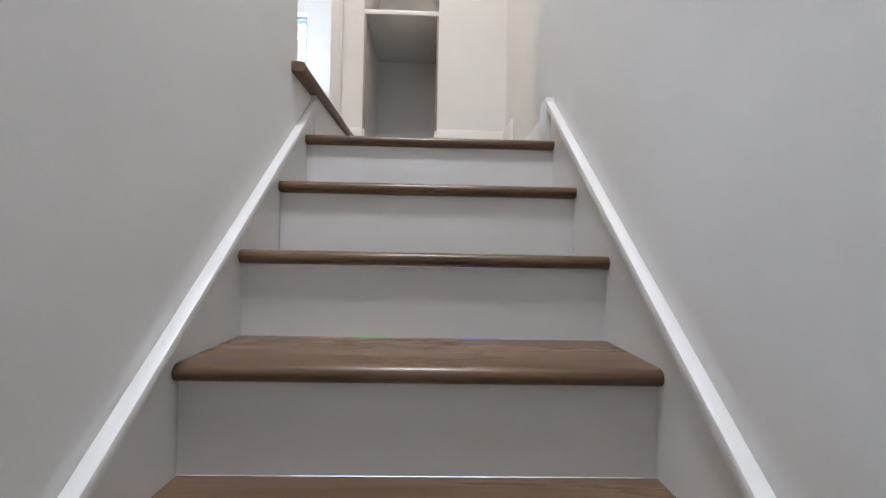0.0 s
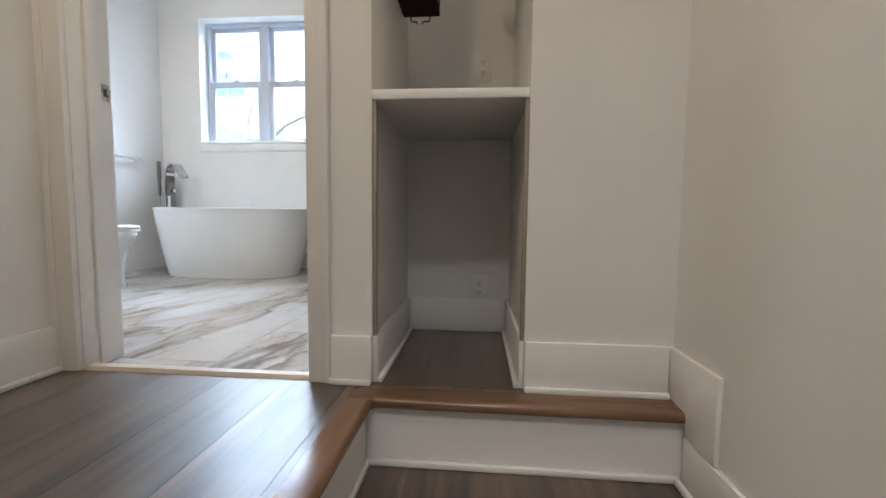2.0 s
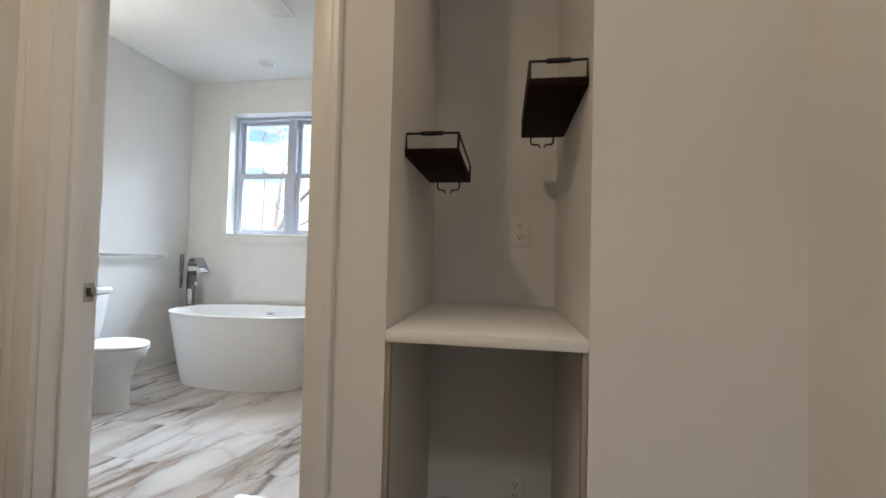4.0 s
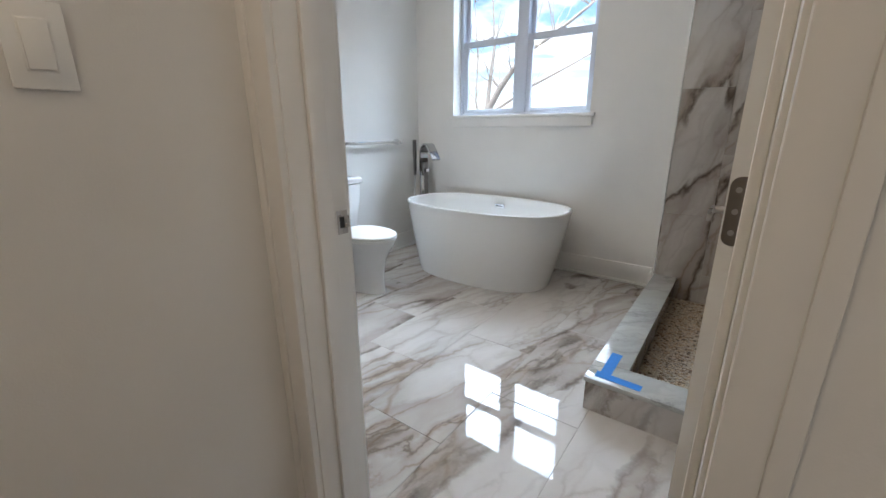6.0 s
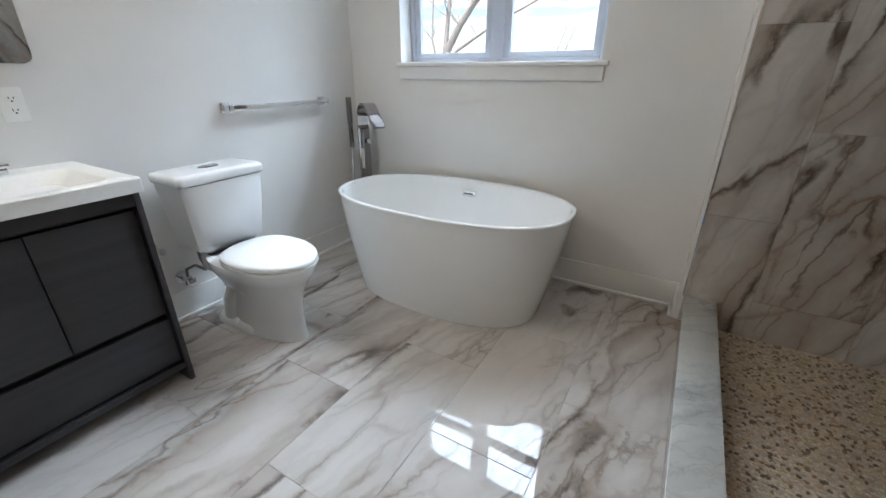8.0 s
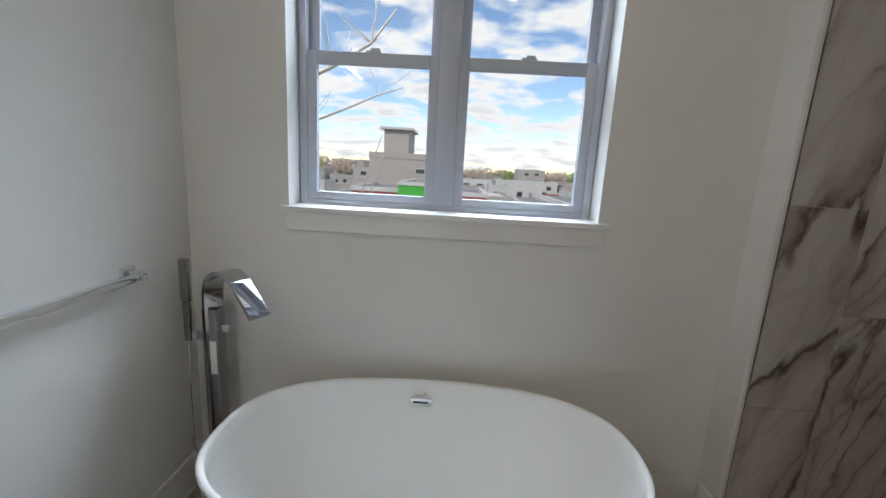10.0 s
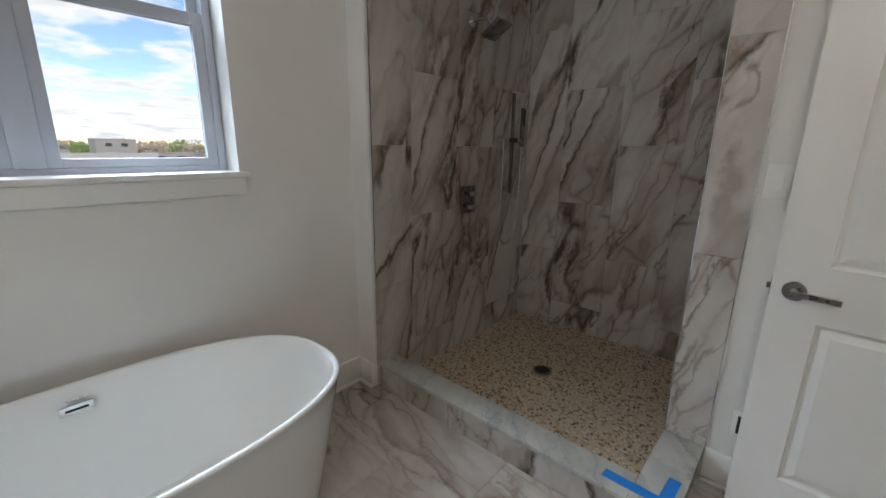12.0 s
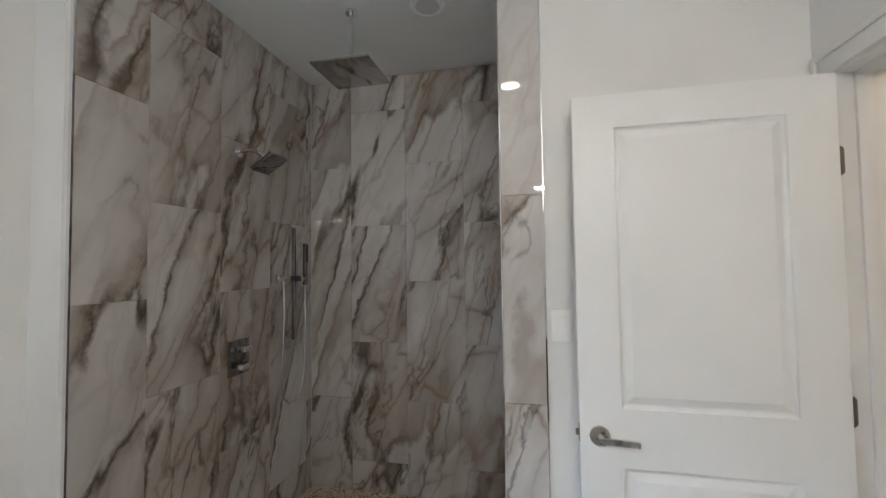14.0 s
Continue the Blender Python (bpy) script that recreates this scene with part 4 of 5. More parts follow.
rings = [rrect(SX0, SX1, SY0, SY1, 0.006, 0.812), rrect(SX0, SX1, SY0, SY1, 0.006, 0.857), rrect(SX0 + 0.004, SX1 - 0.004, SY0 + 0.004, SY1 - 0.004, 0.006, 0.861),
         rrect(SX0 + 0.12, SX1 - 0.045, SY0 + 0.06, SY1 - 0.06, 0.05, 0.861), rrect(SX0 + 0.128, SX1 - 0.053, SY0 + 0.068, SY1 - 0.068, 0.05, 0.856),
         rrect(SX0 + 0.16, SX1 - 0.085, SY0 + 0.16, SY1 - 0.16, 0.06, 0.772), rrect(SX0 + 0.19, SX1 - 0.115, SY0 + 0.20, SY1 - 0.20, 0.06, 0.762)]
part("basin_top", loft(rings), M_COUNTER, sink, smooth=40)
part("drain", loft([oval(-1.63, 0.685, 0.022, 0.022, 0.7625, 2, 20), oval(-1.63, 0.685, 0.020, 0.020, 0.766, 2, 20)]), M_CHROME, sink)
fau = thing("basin_faucet", (-1.80, 0.685, 0.861), "square chrome widespread basin faucet on the vanity top", "faucet")
part("spout", boxes((-1.825, -1.785, 0.665, 0.705, 0.861, 0.925), (-1.83, -1.70, 0.655, 0.715, 0.926, 0.945), bev=0.003), M_CHROME, fau)
for s in (-1, 1):
    y = 0.685 + s * 0.10
    part("tap_handle", boxes((-1.822, -1.788, y - 0.017, y + 0.017, 0.861, 0.884), (-1.828, -1.770, y - 0.022, y + 0.022, 0.885, 0.899), bev=0.003), M_CHROME, fau)

# mirror and its light
mir = thing("mirror", (XW, 0.685, 1.21), "frameless rounded wall mirror above the vanity", "mirror")
bm = loft([[(XW + dx, y, z) for y, z, _ in rrect(0.385 + i, 1.003 - i, 1.212 + i, 2.02 - i, 0.03, 0)] for dx, i in ((0.002, 0.0), (0.018, 0.0), (0.020, 0.002))])
part("glass", bm, M_MIRROR, mir)
vl = thing("vanity_light", (XW, 0.685, 2.20), "lit chrome bar light with slim glass shades above the mirror", "wall lamp")
part("back_plate", boxes((XW + 0.001, XW + 0.025, 0.36, 1.01, 2.20, 2.27), bev=0.003), M_CHROME, vl)
for k in range(5):
    y = 0.425 + k * 0.13
    part("shade", boxes((XW + 0.075, XW + 0.089, y - 0.055, y + 0.055, 2.222, 2.248), bev=0.004), M_BULB, vl, "lit slim glass shade")
    part("arm", rod((XW + 0.02, y, 2.235), (XW + 0.076, y, 2.235), 0.007, 10), M_CHROME, vl)


# outlets and switches
def outlet(y, x, z, face, kind_, label, group="", cover=None):
    """A cover plate on a wall: face is the outward way."""
    f = Vector((face[0], face[1], 0))
    r = Vector((-f.y, f.x, 0))
    c = Vector((x, y, z))
    o = thing("wall_outlet" if kind_ == "outlet" else "light_switch", c, label, "outlet" if kind_ == "outlet" else "switch", group)

    def bx(w, h, d0, d1, u=0.0, v=0.0, bev=0.0008):
        p = [c + r * (u + su * w) + f * dd + Vector((0, 0, v + sv_ * h)) for su in (-1, 1) for dd in (d0, d1) for sv_ in (-1, 1)]
        lo = [min(q[k] for q in p) for k in range(3)]
        hi = [max(q[k] for q in p) for k in range(3)]
        return box(bmesh.new(), lo[0], hi[0], lo[1], hi[1], lo[2], hi[2], bev)
    part("plate", bx(0.036, 0.058, 0.0004, 0.006, bev=0.002), cover or M_PLAST, o)
    if kind_ == "outlet":
        for v in (-0.020, 0.020):
            rec = part("receptacle", bx(0.0165, 0.0145, 0.006, 0.0078, v=v), cover or M_PLAST, o)
            for u, hh in ((-0.0065, 0.0045), (0.0065, 0.0036)):
                part("slot", bx(0.0012, hh, 0.0078, 0.0083, u=u, v=v + 0.003, bev=0), M_DARK, rec)
            part("slot", bx(0.0025, 0.0025, 0.0078, 0.0083, v=v - 0.008, bev=0), M_DARK, rec)
    else:
        part("surround", bx(0.0175, 0.035, 0.006, 0.0072), M_PLAST, o)
        part("rocker", bx(0.0155, 0.0325, 0.0072, 0.0105, bev=0.002), M_PLAST, o)
    return o


outlet(0.905, XW, 1.078, (1, 0), "outlet", "white duplex outlet below the mirror")

outlet(0.62, 1.28, 0.20, (0, -1), "outlet", "wall-coloured duplex outlet low on the niche back", cover=M_WALL)
outlet(0.62, 1.28, 1.15, (0, -1), "outlet", "wall-coloured duplex outlet above the niche shelf", cover=M_WALL)
outlet(0.96, XE, 1.247, (-1, 0), "switch", "white rocker switch between shower and door")
low_outlet = outlet(0.915, XE, 0.30, (-1, 0), "outlet", "white low outlet with a dark opening behind the open door")
part("opening", boxes((XE - 0.0095, XE - 0.0062, 0.897, 0.930, 0.262, 0.338), bev=0.001), M_DARK, low_outlet)
outlet(-0.317, -0.085, 1.237, (1, 0), "switch", "white rocker switch on the hall wall beside the doorway")

# niche counter shelf and racks
shelf = thing("niche_shelf", (1.19, 0.3, 0.85), "white quartz counter shelf built into the niche", "shelf")
part("top", boxes((0.956, 1.409, -0.004, 0.618, 0.845, 0.874), bev=0.004), M_COUNTER, shelf)


M_BEAD = mat("taupe_edge_bead", (0.33, 0.28, 0.235), 0.6, vary=0.08, scale=20)
for bx0, bx1 in ((0.9555, 0.9675), (1.3975, 1.4095)):
    part("side_cleat", boxes((bx0, bx1, 0.004, 0.022, 0.142, 0.8445), bev=0.002), M_BEAD, shelf, "taupe vertical edge strip")


def rack(x0, x1, y0, y1, z, rail_side, label):
    r = thing("wall_rack", ((x0 + x1) / 2, (y0 + y1) / 2, z), label, "wall shelf", "racks in the niche")
    part("board", boxes((x0, x1, y0, y1, z, z + 0.022), bev=0.003), M_SHELFW, r)
    h, q = 0.062, 0.0035
    xr = x1 - q if rail_side > 0 else x0 + q
    xo = x0 + q if rail_side > 0 else x1 - q
    part("rail", tube([(xo, y0 + q, z + 0.004), (xo, y0 + q, z + h), (xr, y0 + q, z + h), (xr, y1 - q, z + h), (xr, y1 - q, z + 0.004)], q, 8), M_BLACK, r, smooth=30)
    part("rail_post", rod((xr, y0 + q, z + 0.002), (xr, y0 + q, z + h), q, 8), M_BLACK, r)
    part("grip", rod((x0 + (x1 - x0) * 0.3, y0 + q, z + h), (x0 + (x1 - x0) * 0.7, y0 + q, z + h), 0.0062, 10), M_BLACK, r)
    for u, w in ((0.22, 1), (0.74, -1)):
        x, yh = x0 + (x1 - x0) * u, y1 - 0.02
        part("hook", tube([(x, yh, z), (x, yh, z - 0.020), (x + w * 0.003, yh, z - 0.027), (x + w * 0.010, yh - 0.006, z - 0.030), (x + w * 0.024, yh - 0.012, z - 0.032), (x + w * 0.029, yh - 0.014, z - 0.042)], 0.0028, 8), M_BLACK, r)
    return r


rack(0.956, 1.103, 0.13, 0.50, 1.312, 1, "dark wood rack with black rail, mounted lower in niche")
rack(1.272, 1.409, 0.04, 0.44, 1.448, -1, "dark wood rack with black rail, mounted higher in niche")

# shower fittings
va = thing("shower_valve", (1.128, 2.54, 1.017), "square chrome shower valve plate with two handles", "shower valve")
part("plate", boxes((1.053, 1.203, 2.532, 2.5399, 0.928, 1.106), bev=0.002), M_CHROME_D, va)
for z, w in ((1.06, 0.03), (0.975, 0.045)):
    part("handle", boxes((1.128 - w, 1.128 + w, 2.478, 2.520, z - 0.014, z + 0.014), (1.113, 1.143, 2.520, 2.532, z - 0.013, z + 0.013), bev=0.004), M_CHROME, va)
sh = thing("wall_shower", (1.114, 2.5399, 2.03), "square chrome wall shower head on a curved arm", "shower head")
part("flange", rod((1.114, 2.5395, 2.073), (1.114, 2.532, 2.073), 0.028, 24), M_CHROME, sh)
part("arm", tube([(1.114, 2.535, 2.073), (1.114, 2.48, 2.078), (1.114, 2.43, 2.07), (1.114, 2.395, 2.045), (1.114, 2.375, 2.02)], 0.010, 12), M_CHROME, sh)
bm = boxes((-0.068, 0.068, -0.068, 0.068, -0.009, 0.009), bev=0.003)
bmesh.ops.transform(bm, matrix=Matrix.Translation((1.114, 2.352, 2.0)) @ Euler((radians(-32), 0, 0)).to_matrix().to_4x4(), verts=bm.verts)
part("plate", bm, M_CHROME_D, sh)
sb = thing("slide_bar", (1.55, 2.5399, 1.02), "black and chrome slide bar with hand shower and hose", "hand shower")
part("bar", boxes((1.541, 1.563, 2.482, 2.500, 1.03, 1.715), bev=0.002), M_CHROME_D, sb)
for z in (1.05, 1.70):
    part("mount", boxes((1.543, 1.561, 2.500, 2.5398, z - 0.012, z + 0.012), bev=0.002), M_CHROME, sb)
part("slider", boxes((1.535, 1.570, 2.455, 2.505, 1.385, 1.420), bev=0.004), M_BLACK, sb)
part("hand_shower", boxes((1.600, 1.624, 2.44, 2.462, 1.36, 1.62), bev=0.004), M_CHROME_D, sb)
part("spray_face", boxes((1.601, 1.623, 2.434, 2.4402, 1.50, 1.61), bev=0.002), M_BLACK, sb)
part("holder", boxes((1.568, 1.628, 2.445, 2.475, 1.385, 1.41), bev=0.003), M_CHROME, sb)
part("wall_outlet_elbow", boxes((1.43, 1.472, 2.518, 2.5398, 1.375, 1.43), (1.44, 1.462, 2.485, 2.518, 1.385, 1.415), bev=0.003), M_CHROME, sb)
part("hose", tube([(1.451, 2.495, 1.385), (1.452, 2.493, 1.20), (1.435, 2.49, 0.95), (1.428, 2.49, 0.80), (1.445, 2.49, 0.71), (1.49, 2.485, 0.665), (1.55, 2.48, 0.665), (1.60, 2.475, 0.72), (1.628, 2.47, 0.82), (1.632, 2.465, 0.95), (1.618, 2.455, 1.20), (1.612, 2.451, 1.36)], 0.0065, 12), M_CHROME, sb)
rh = thing("rain_head", (1.145, 1.915, 2.43), "large square chrome rain shower head hung from the ceiling", "shower head")
part("flange", rod((1.145, 1.915, CEIL - 0.0005), (1.145, 1.915, CEIL - 0.012), 0.030, 24), M_CHROME, rh)
part("pipe", rod((1.145, 1.915, CEIL - 0.01), (1.145, 1.915, 2.445), 0.010, 16), M_CHROME, rh)
part("collar", rod((1.145, 1.915, 2.47), (1.145, 1.915, 2.438), 0.020, 16), M_CHROME, rh)
# chrome plate; the dark bronze tone that it reflects is put into its colour
part("plate", boxes((0.998, 1.292, 1.768, 2.062, 2.428, 2.438), bev=0.002), mat("bronze_reflecting_chrome", (0.40, 0.38, 0.37), 0.12, metal=1.0, vary=0.02), rh)


def downlight(x, y, lens, label):
    o = thing("ceiling_downlight", (x, y, CEIL), label, "ceiling lamp", "recessed downlights")
    part("trim_ring", loft([oval(x, y, 0.085, 0.085, CEIL - 0.0005, 2, 40), oval(x, y, 0.083, 0.083, CEIL - 0.006, 2, 40), oval(x, y, 0.066, 0.066, CEIL - 0.012, 2, 40), oval(x, y, 0.060, 0.060, CEIL - 0.008, 2, 40)], cap0=False, cap1=False), M_PLAST, o)
    part("lens", loft([oval(x, y, 0.0605, 0.0605, CEIL - 0.0085, 2, 40), oval(x, y, 0.0605, 0.0605, CEIL - 0.004, 2, 40)]), lens, o)


downlight(1.184, 1.533, M_FROST, "white recessed shower downlight, switched off")
downlight(-0.475, 1.18, M_LED, "white recessed downlight, lit warm")
downlight(-0.90, 2.36, M_FROST, "white recessed downlight over the bathtub, switched off")
vent = thing("ceiling_vent", (-0.40, 1.63, CEIL), "white louvred ceiling vent grille", "vent")
part("vent_frame", boxes((-0.52, -0.28, 1.52, 1.74, CEIL - 0.010, CEIL - 0.0005), bev=0.003), M_PLAST, vent)
for k in range(8):
    y = 1.545 + k * 0.0235
    part("slat", boxes((-0.50, -0.30, y, y + 0.012, CEIL - 0.015, CEIL - 0.0102), bev=0.001), M_PLAST, vent)

# shower drain and blue tape
dr = thing("shower_drain", (1.137, 1.92, 0.0), "round dark shower drain in the pebble floor", "drain")
part("ring", loft([oval(1.137, 1.92, 0.056, 0.056, 0.006, 2, 32), oval(1.137, 1.92, 0.056, 0.056, 0.0115, 2, 32), oval(1.137, 1.92, 0.050, 0.050, 0.0125, 2, 32)]), M_BRASSY, dr)
part("grate", loft([oval(1.137, 1.92, 0.045, 0.045, 0.0125, 2, 32), oval(1.137, 1.92, 0.044, 0.044, 0.0132, 2, 32)]), M_DARK, dr)
tape = thing("masking_tape", (0.40, 1.08, KZ), "two strips of blue masking tape on the kerb corner", "tape")
part("strip", prism([(0.392, 1.05), (0.434, 1.048), (0.437, 1.275), (0.392, 1.278)], 2, KZ + 0.0004, KZ + 0.0012), M_TAPE, tape)
part("strip", prism([(0.380, 1.048), (0.553, 1.040), (0.556, 1.082), (0.380, 1.091)], 2, KZ + 0.0014, KZ + 0.0022), M_TAPE, tape)

# ---------------------------------------------------------------- outside the window
M_GROUND = mat("city_ground", (0.09, 0.09, 0.09), 0.9, vary=0.25, scale=0.05)
M_BRICK_R = mat("red_brick", (0.36, 0.10, 0.07), 0.85, vary=0.15, scale=3)
M_GREEN = mat("green_siding", (0.06, 0.42, 0.05), 0.6, vary=0.08, scale=1)
M_PURPLE = mat("violet_paint", (0.16, 0.10, 0.55), 0.6, vary=0.08, scale=1)
M_STUCCO = mat("grey_stucco", (0.40, 0.37, 0.35), 0.85, vary=0.08, scale=1)
M_ROOF = mat("flat_roofing", (0.22, 0.22, 0.23), 0.9, vary=0.15, scale=1)
M_ROOFW = mat("white_roofing", (0.56, 0.56, 0.55), 0.7, vary=0.05, scale=1)
M_PANE = mat("dark_pane", (0.05, 0.06, 0.07), 0.1, vary=0.2)
M_BARK = mat("pale_bark", (0.36, 0.31, 0.27), 0.9, vary=0.2, scale=20, bump=0.5, bscale=40)
M_LEAF = mat("spring_foliage", (0.30, 0.42, 0.13), 0.8, vary=0.35, scale=0.6)
M_TWIG = mat("bare_crowns", (0.56, 0.46, 0.37), 0.9, vary=0.3, scale=0.6)
GZ = -8.0
solid("ground", boxes((-1500, 1500, -1500, 2500, GZ - 0.5, GZ)), M_GROUND, "distant city ground", "ground")
solid("wall_lower_storeys", boxes((-2.02, 2.0, -4.72, 2.9, GZ, -2.51)), M_STUCCO, "plain lower storeys under the rooms", "wall")


def house(x0, x1, y0, y1, top, wall, roof, label, windows=(), parapet=0.3, tower=None):
    """A flat-roofed block: wall, roof, parapet and windows on the side that faces the room."""
    h = thing("house", ((x0 + x1) / 2, (y0 + y1) / 2, GZ), label, "house", "houses across the block")
    part("wall", boxes((x0, x1, y0, y1, GZ, top)), wall, h)
    part("roof", boxes((x0 + 0.2, x1 - 0.2, y0 + 0.2, y1 - 0.2, top, top + 0.06)), roof, h)
    p = parapet
    part("parapet", boxes((x0 - 0.06, x1 + 0.06, y0 - 0.06, y0 + 0.18, top, top + p), (x0 - 0.06, x0 + 0.18, y0 + 0.18, y1, top, top + p), (x1 - 0.18, x1 + 0.06, y0 + 0.18, y1, top, top + p)), wall if wall is M_STUCCO else M_ROOFW, h)
    for wx, wz, ww, wh in windows:
        w = part("window", boxes((wx, wx + ww, y0 - 0.07, y0 - 0.01, wz, wz + wh)), M_ROOFW, h, "white framed window")
        part("pane", boxes((wx + 0.12, wx + ww - 0.12, y0 - 0.09, y0 - 0.071, wz + 0.12, wz + wh - 0.12)), M_PANE, w)
    if tower:
        tx0, tx1, ty0, ty1, tz = tower
        part("stair_tower", boxes((tx0, tx1, ty0, ty1, top, tz)), wall, h)
        part("tower_cap", boxes((tx0 - 0.4, tx1 + 0.4, ty0 - 0.4, ty1 + 0.4, tz, tz + 0.25)), M_ROOFW, h)
    return h


house(-10.6, -3.6, 46, 60, 2.2, M_STUCCO, M_ROOF, "grey stucco apartment block with a roof tower", [(-5.6, 0.6, 1.2, 0.7), (-8.6, -2.2, 1.2, 1.0), (-5.6, -2.2, 1.2, 1.0)], 0.6, (-9.4, -6.6, 48, 54, 5.4))
house(-5.0, -1.9, 30, 40, 0.1, M_GREEN, M_ROOF, "bright green row house with white windows", [(-4.4, -1.9, 0.9, 1.2), (-3.1, -1.9, 0.9, 1.2)], 0.25)
house(-8.6, -5.1, 31, 41, -0.5, M_BRICK_R, M_ROOF, "red brick row house", [(-7.6, -2.4, 0.9, 1.2), (-6.2, -2.4, 0.9, 1.2)])
house(-1.8, 1.3, 30, 40, -0.45, M_BRICK_R, M_ROOF, "red brick row house with a white parapet", [(-1.2, -2.1, 0.8, 1.2), (0.2, -2.1, 0.8, 1.2)])
house(1.4, 3.6, 33, 43, -0.8, M_STUCCO, M_ROOFW, "grey stucco row house with white roof", [(2.0, -2.6, 0.9, 1.2)])
house(3.7, 6.4, 28, 40, -0.9, M_PURPLE, M_ROOF, "violet painted row house", [(4.4, -2.6, 0.9, 1.2)])
house(6.5, 12.5, 29, 42, -0.7, M_ROOF, M_ROOF, "dark grey flat-roofed building", [(8.0, -2.6, 1.2, 1.2)])
rng = random.Random(5)
for row, (dist, n) in enumerate(((58, 9), (80, 12), (115, 15), (165, 18), (230, 20))):
    x = -0.42 * dist
    while x < 0.75 * dist:
        w = rng.uniform(0.055, 0.11) * dist
        tall = rng.random() < 0.10 and dist > 100
        top = rng.uniform(-3.2, -0.9) + tall * rng.uniform(1, 0.035 * dist)
        m_ = M_STUCCO if tall else rng.choice((M_STUCCO, M_BRICK_R, M_ROOFW, M_STUCCO, M_ROOFW))
        yy = dist + rng.uniform(0, 8)
        house(x, x + w * 0.92, yy, yy + w, top, m_, rng.choice((M_ROOF, M_ROOFW)), {M_STUCCO: "distant grey flat-roofed house", M_BRICK_R: "distant red brick house", M_ROOFW: "distant white flat-roofed house"}[m_],
              [(x + w * 0.2, top - 2.2, w * 0.18, 1.3), (x + w * 0.55, top - 2.2, w * 0.18, 1.3)])
        x += w


def crown_tree(x, y, h, r, leaf, label, seed):
    """A far tree: tapered trunk with limbs and a ragged crown of small clumps."""
    g = random.Random(seed)
    t = thing("tree", (x, y, GZ), label, "tree", "trees of the city")
    bm = tube([(x, y, GZ), (x + 0.1, y, GZ + h * 0.4), (x, y, GZ + h * 0.75)], 0.22, 8)
    for k in range(6):
        a = g.uniform(0, 6.28)
        b2 = tube([(x, y, GZ + h * 0.4), (x + r * 0.6 * math.cos(a), y + r * 0.6 * math.sin(a), GZ + h * 0.8)], 0.08, 5)
        me = bpy.data.meshes.new("limb")
        b2.to_mesh(me)
        b2.free()
        bm.from_mesh(me)
        bpy.data.meshes.remove(me)
    part("trunk", bm, M_BARK, t)
    verts, faces = [], []
    for k in range(420):
        a, u = g.uniform(0, 6.28), g.uniform(-1, 1)
        q = g.uniform(0.55, 1.0) * (1 + 0.25 * math.sin(3 * a + seed))
        c = Vector((x + r * q * math.sqrt(1 - u * u) * math.cos(a), y + r * q * math.sqrt(1 - u * u) * math.sin(a), GZ + h * 0.72 + h * 0.28 * q * u))
        s = g.uniform(0.12, 0.32) * r * 0.5
        i = len(verts)
        for _ in range(4):
            verts.append(c + s * Vector((g.uniform(-1, 1), g.uniform(-1, 1), g.uniform(-1, 1))))
        faces += [(i, i + 1, i + 2), (i, i + 2, i + 3), (i, i + 1, i + 3), (i + 1, i + 2, i + 3)]
    me = bpy.data.meshes.new("crown")
    me.from_pydata([v - ORG[t] for v in verts], [], faces)
    me.materials.append(leaf)
    ob = new("crown", me)
    ob.parent = t
    ORG[ob] = ORG[t]


for k in range(44):
    az = -0.40 + k * 1.15 / 44 + rng.uniform(-0.012, 0.012)
    dist = rng.choice((170, 220, 270, 330, 400))
    green = rng.random() < 0.3
    crown_tree(dist * az, dist, 8.3 + dist * rng.uniform(0.004, 0.018), dist * 0.016 + 1.2, M_LEAF if green else M_TWIG,
               "distant tree in fresh spring leaf" if green else "distant tree still bare and brown", k)

# bare tree close to the window
bare = thing("bare_tree", (-5.8, 10.0, GZ), "tall bare tree with pale branches in front of the rooftops", "tree")


def taper(points, r0, r1, n=8):
    """A limb through the points, thick at its start and thin at its end."""
    pts = [Vector(p) for p in points]
    rings = []
    for k, p in enumerate(pts):
        t = (pts[min(k + 1, len(pts) - 1)] - pts[max(k - 1, 0)]).normalized()
        u = t.cross(Vector((0.1, 1, 0.05))).normalized()
        v = t.cross(u)
        r = r0 + (r1 - r0) * k / (len(pts) - 1)
        rings.append([tuple(p + r * (u * math.cos(6.2832 * i / n) + v * math.sin(6.2832 * i / n))) for i in range(n)])
    return loft(rings)


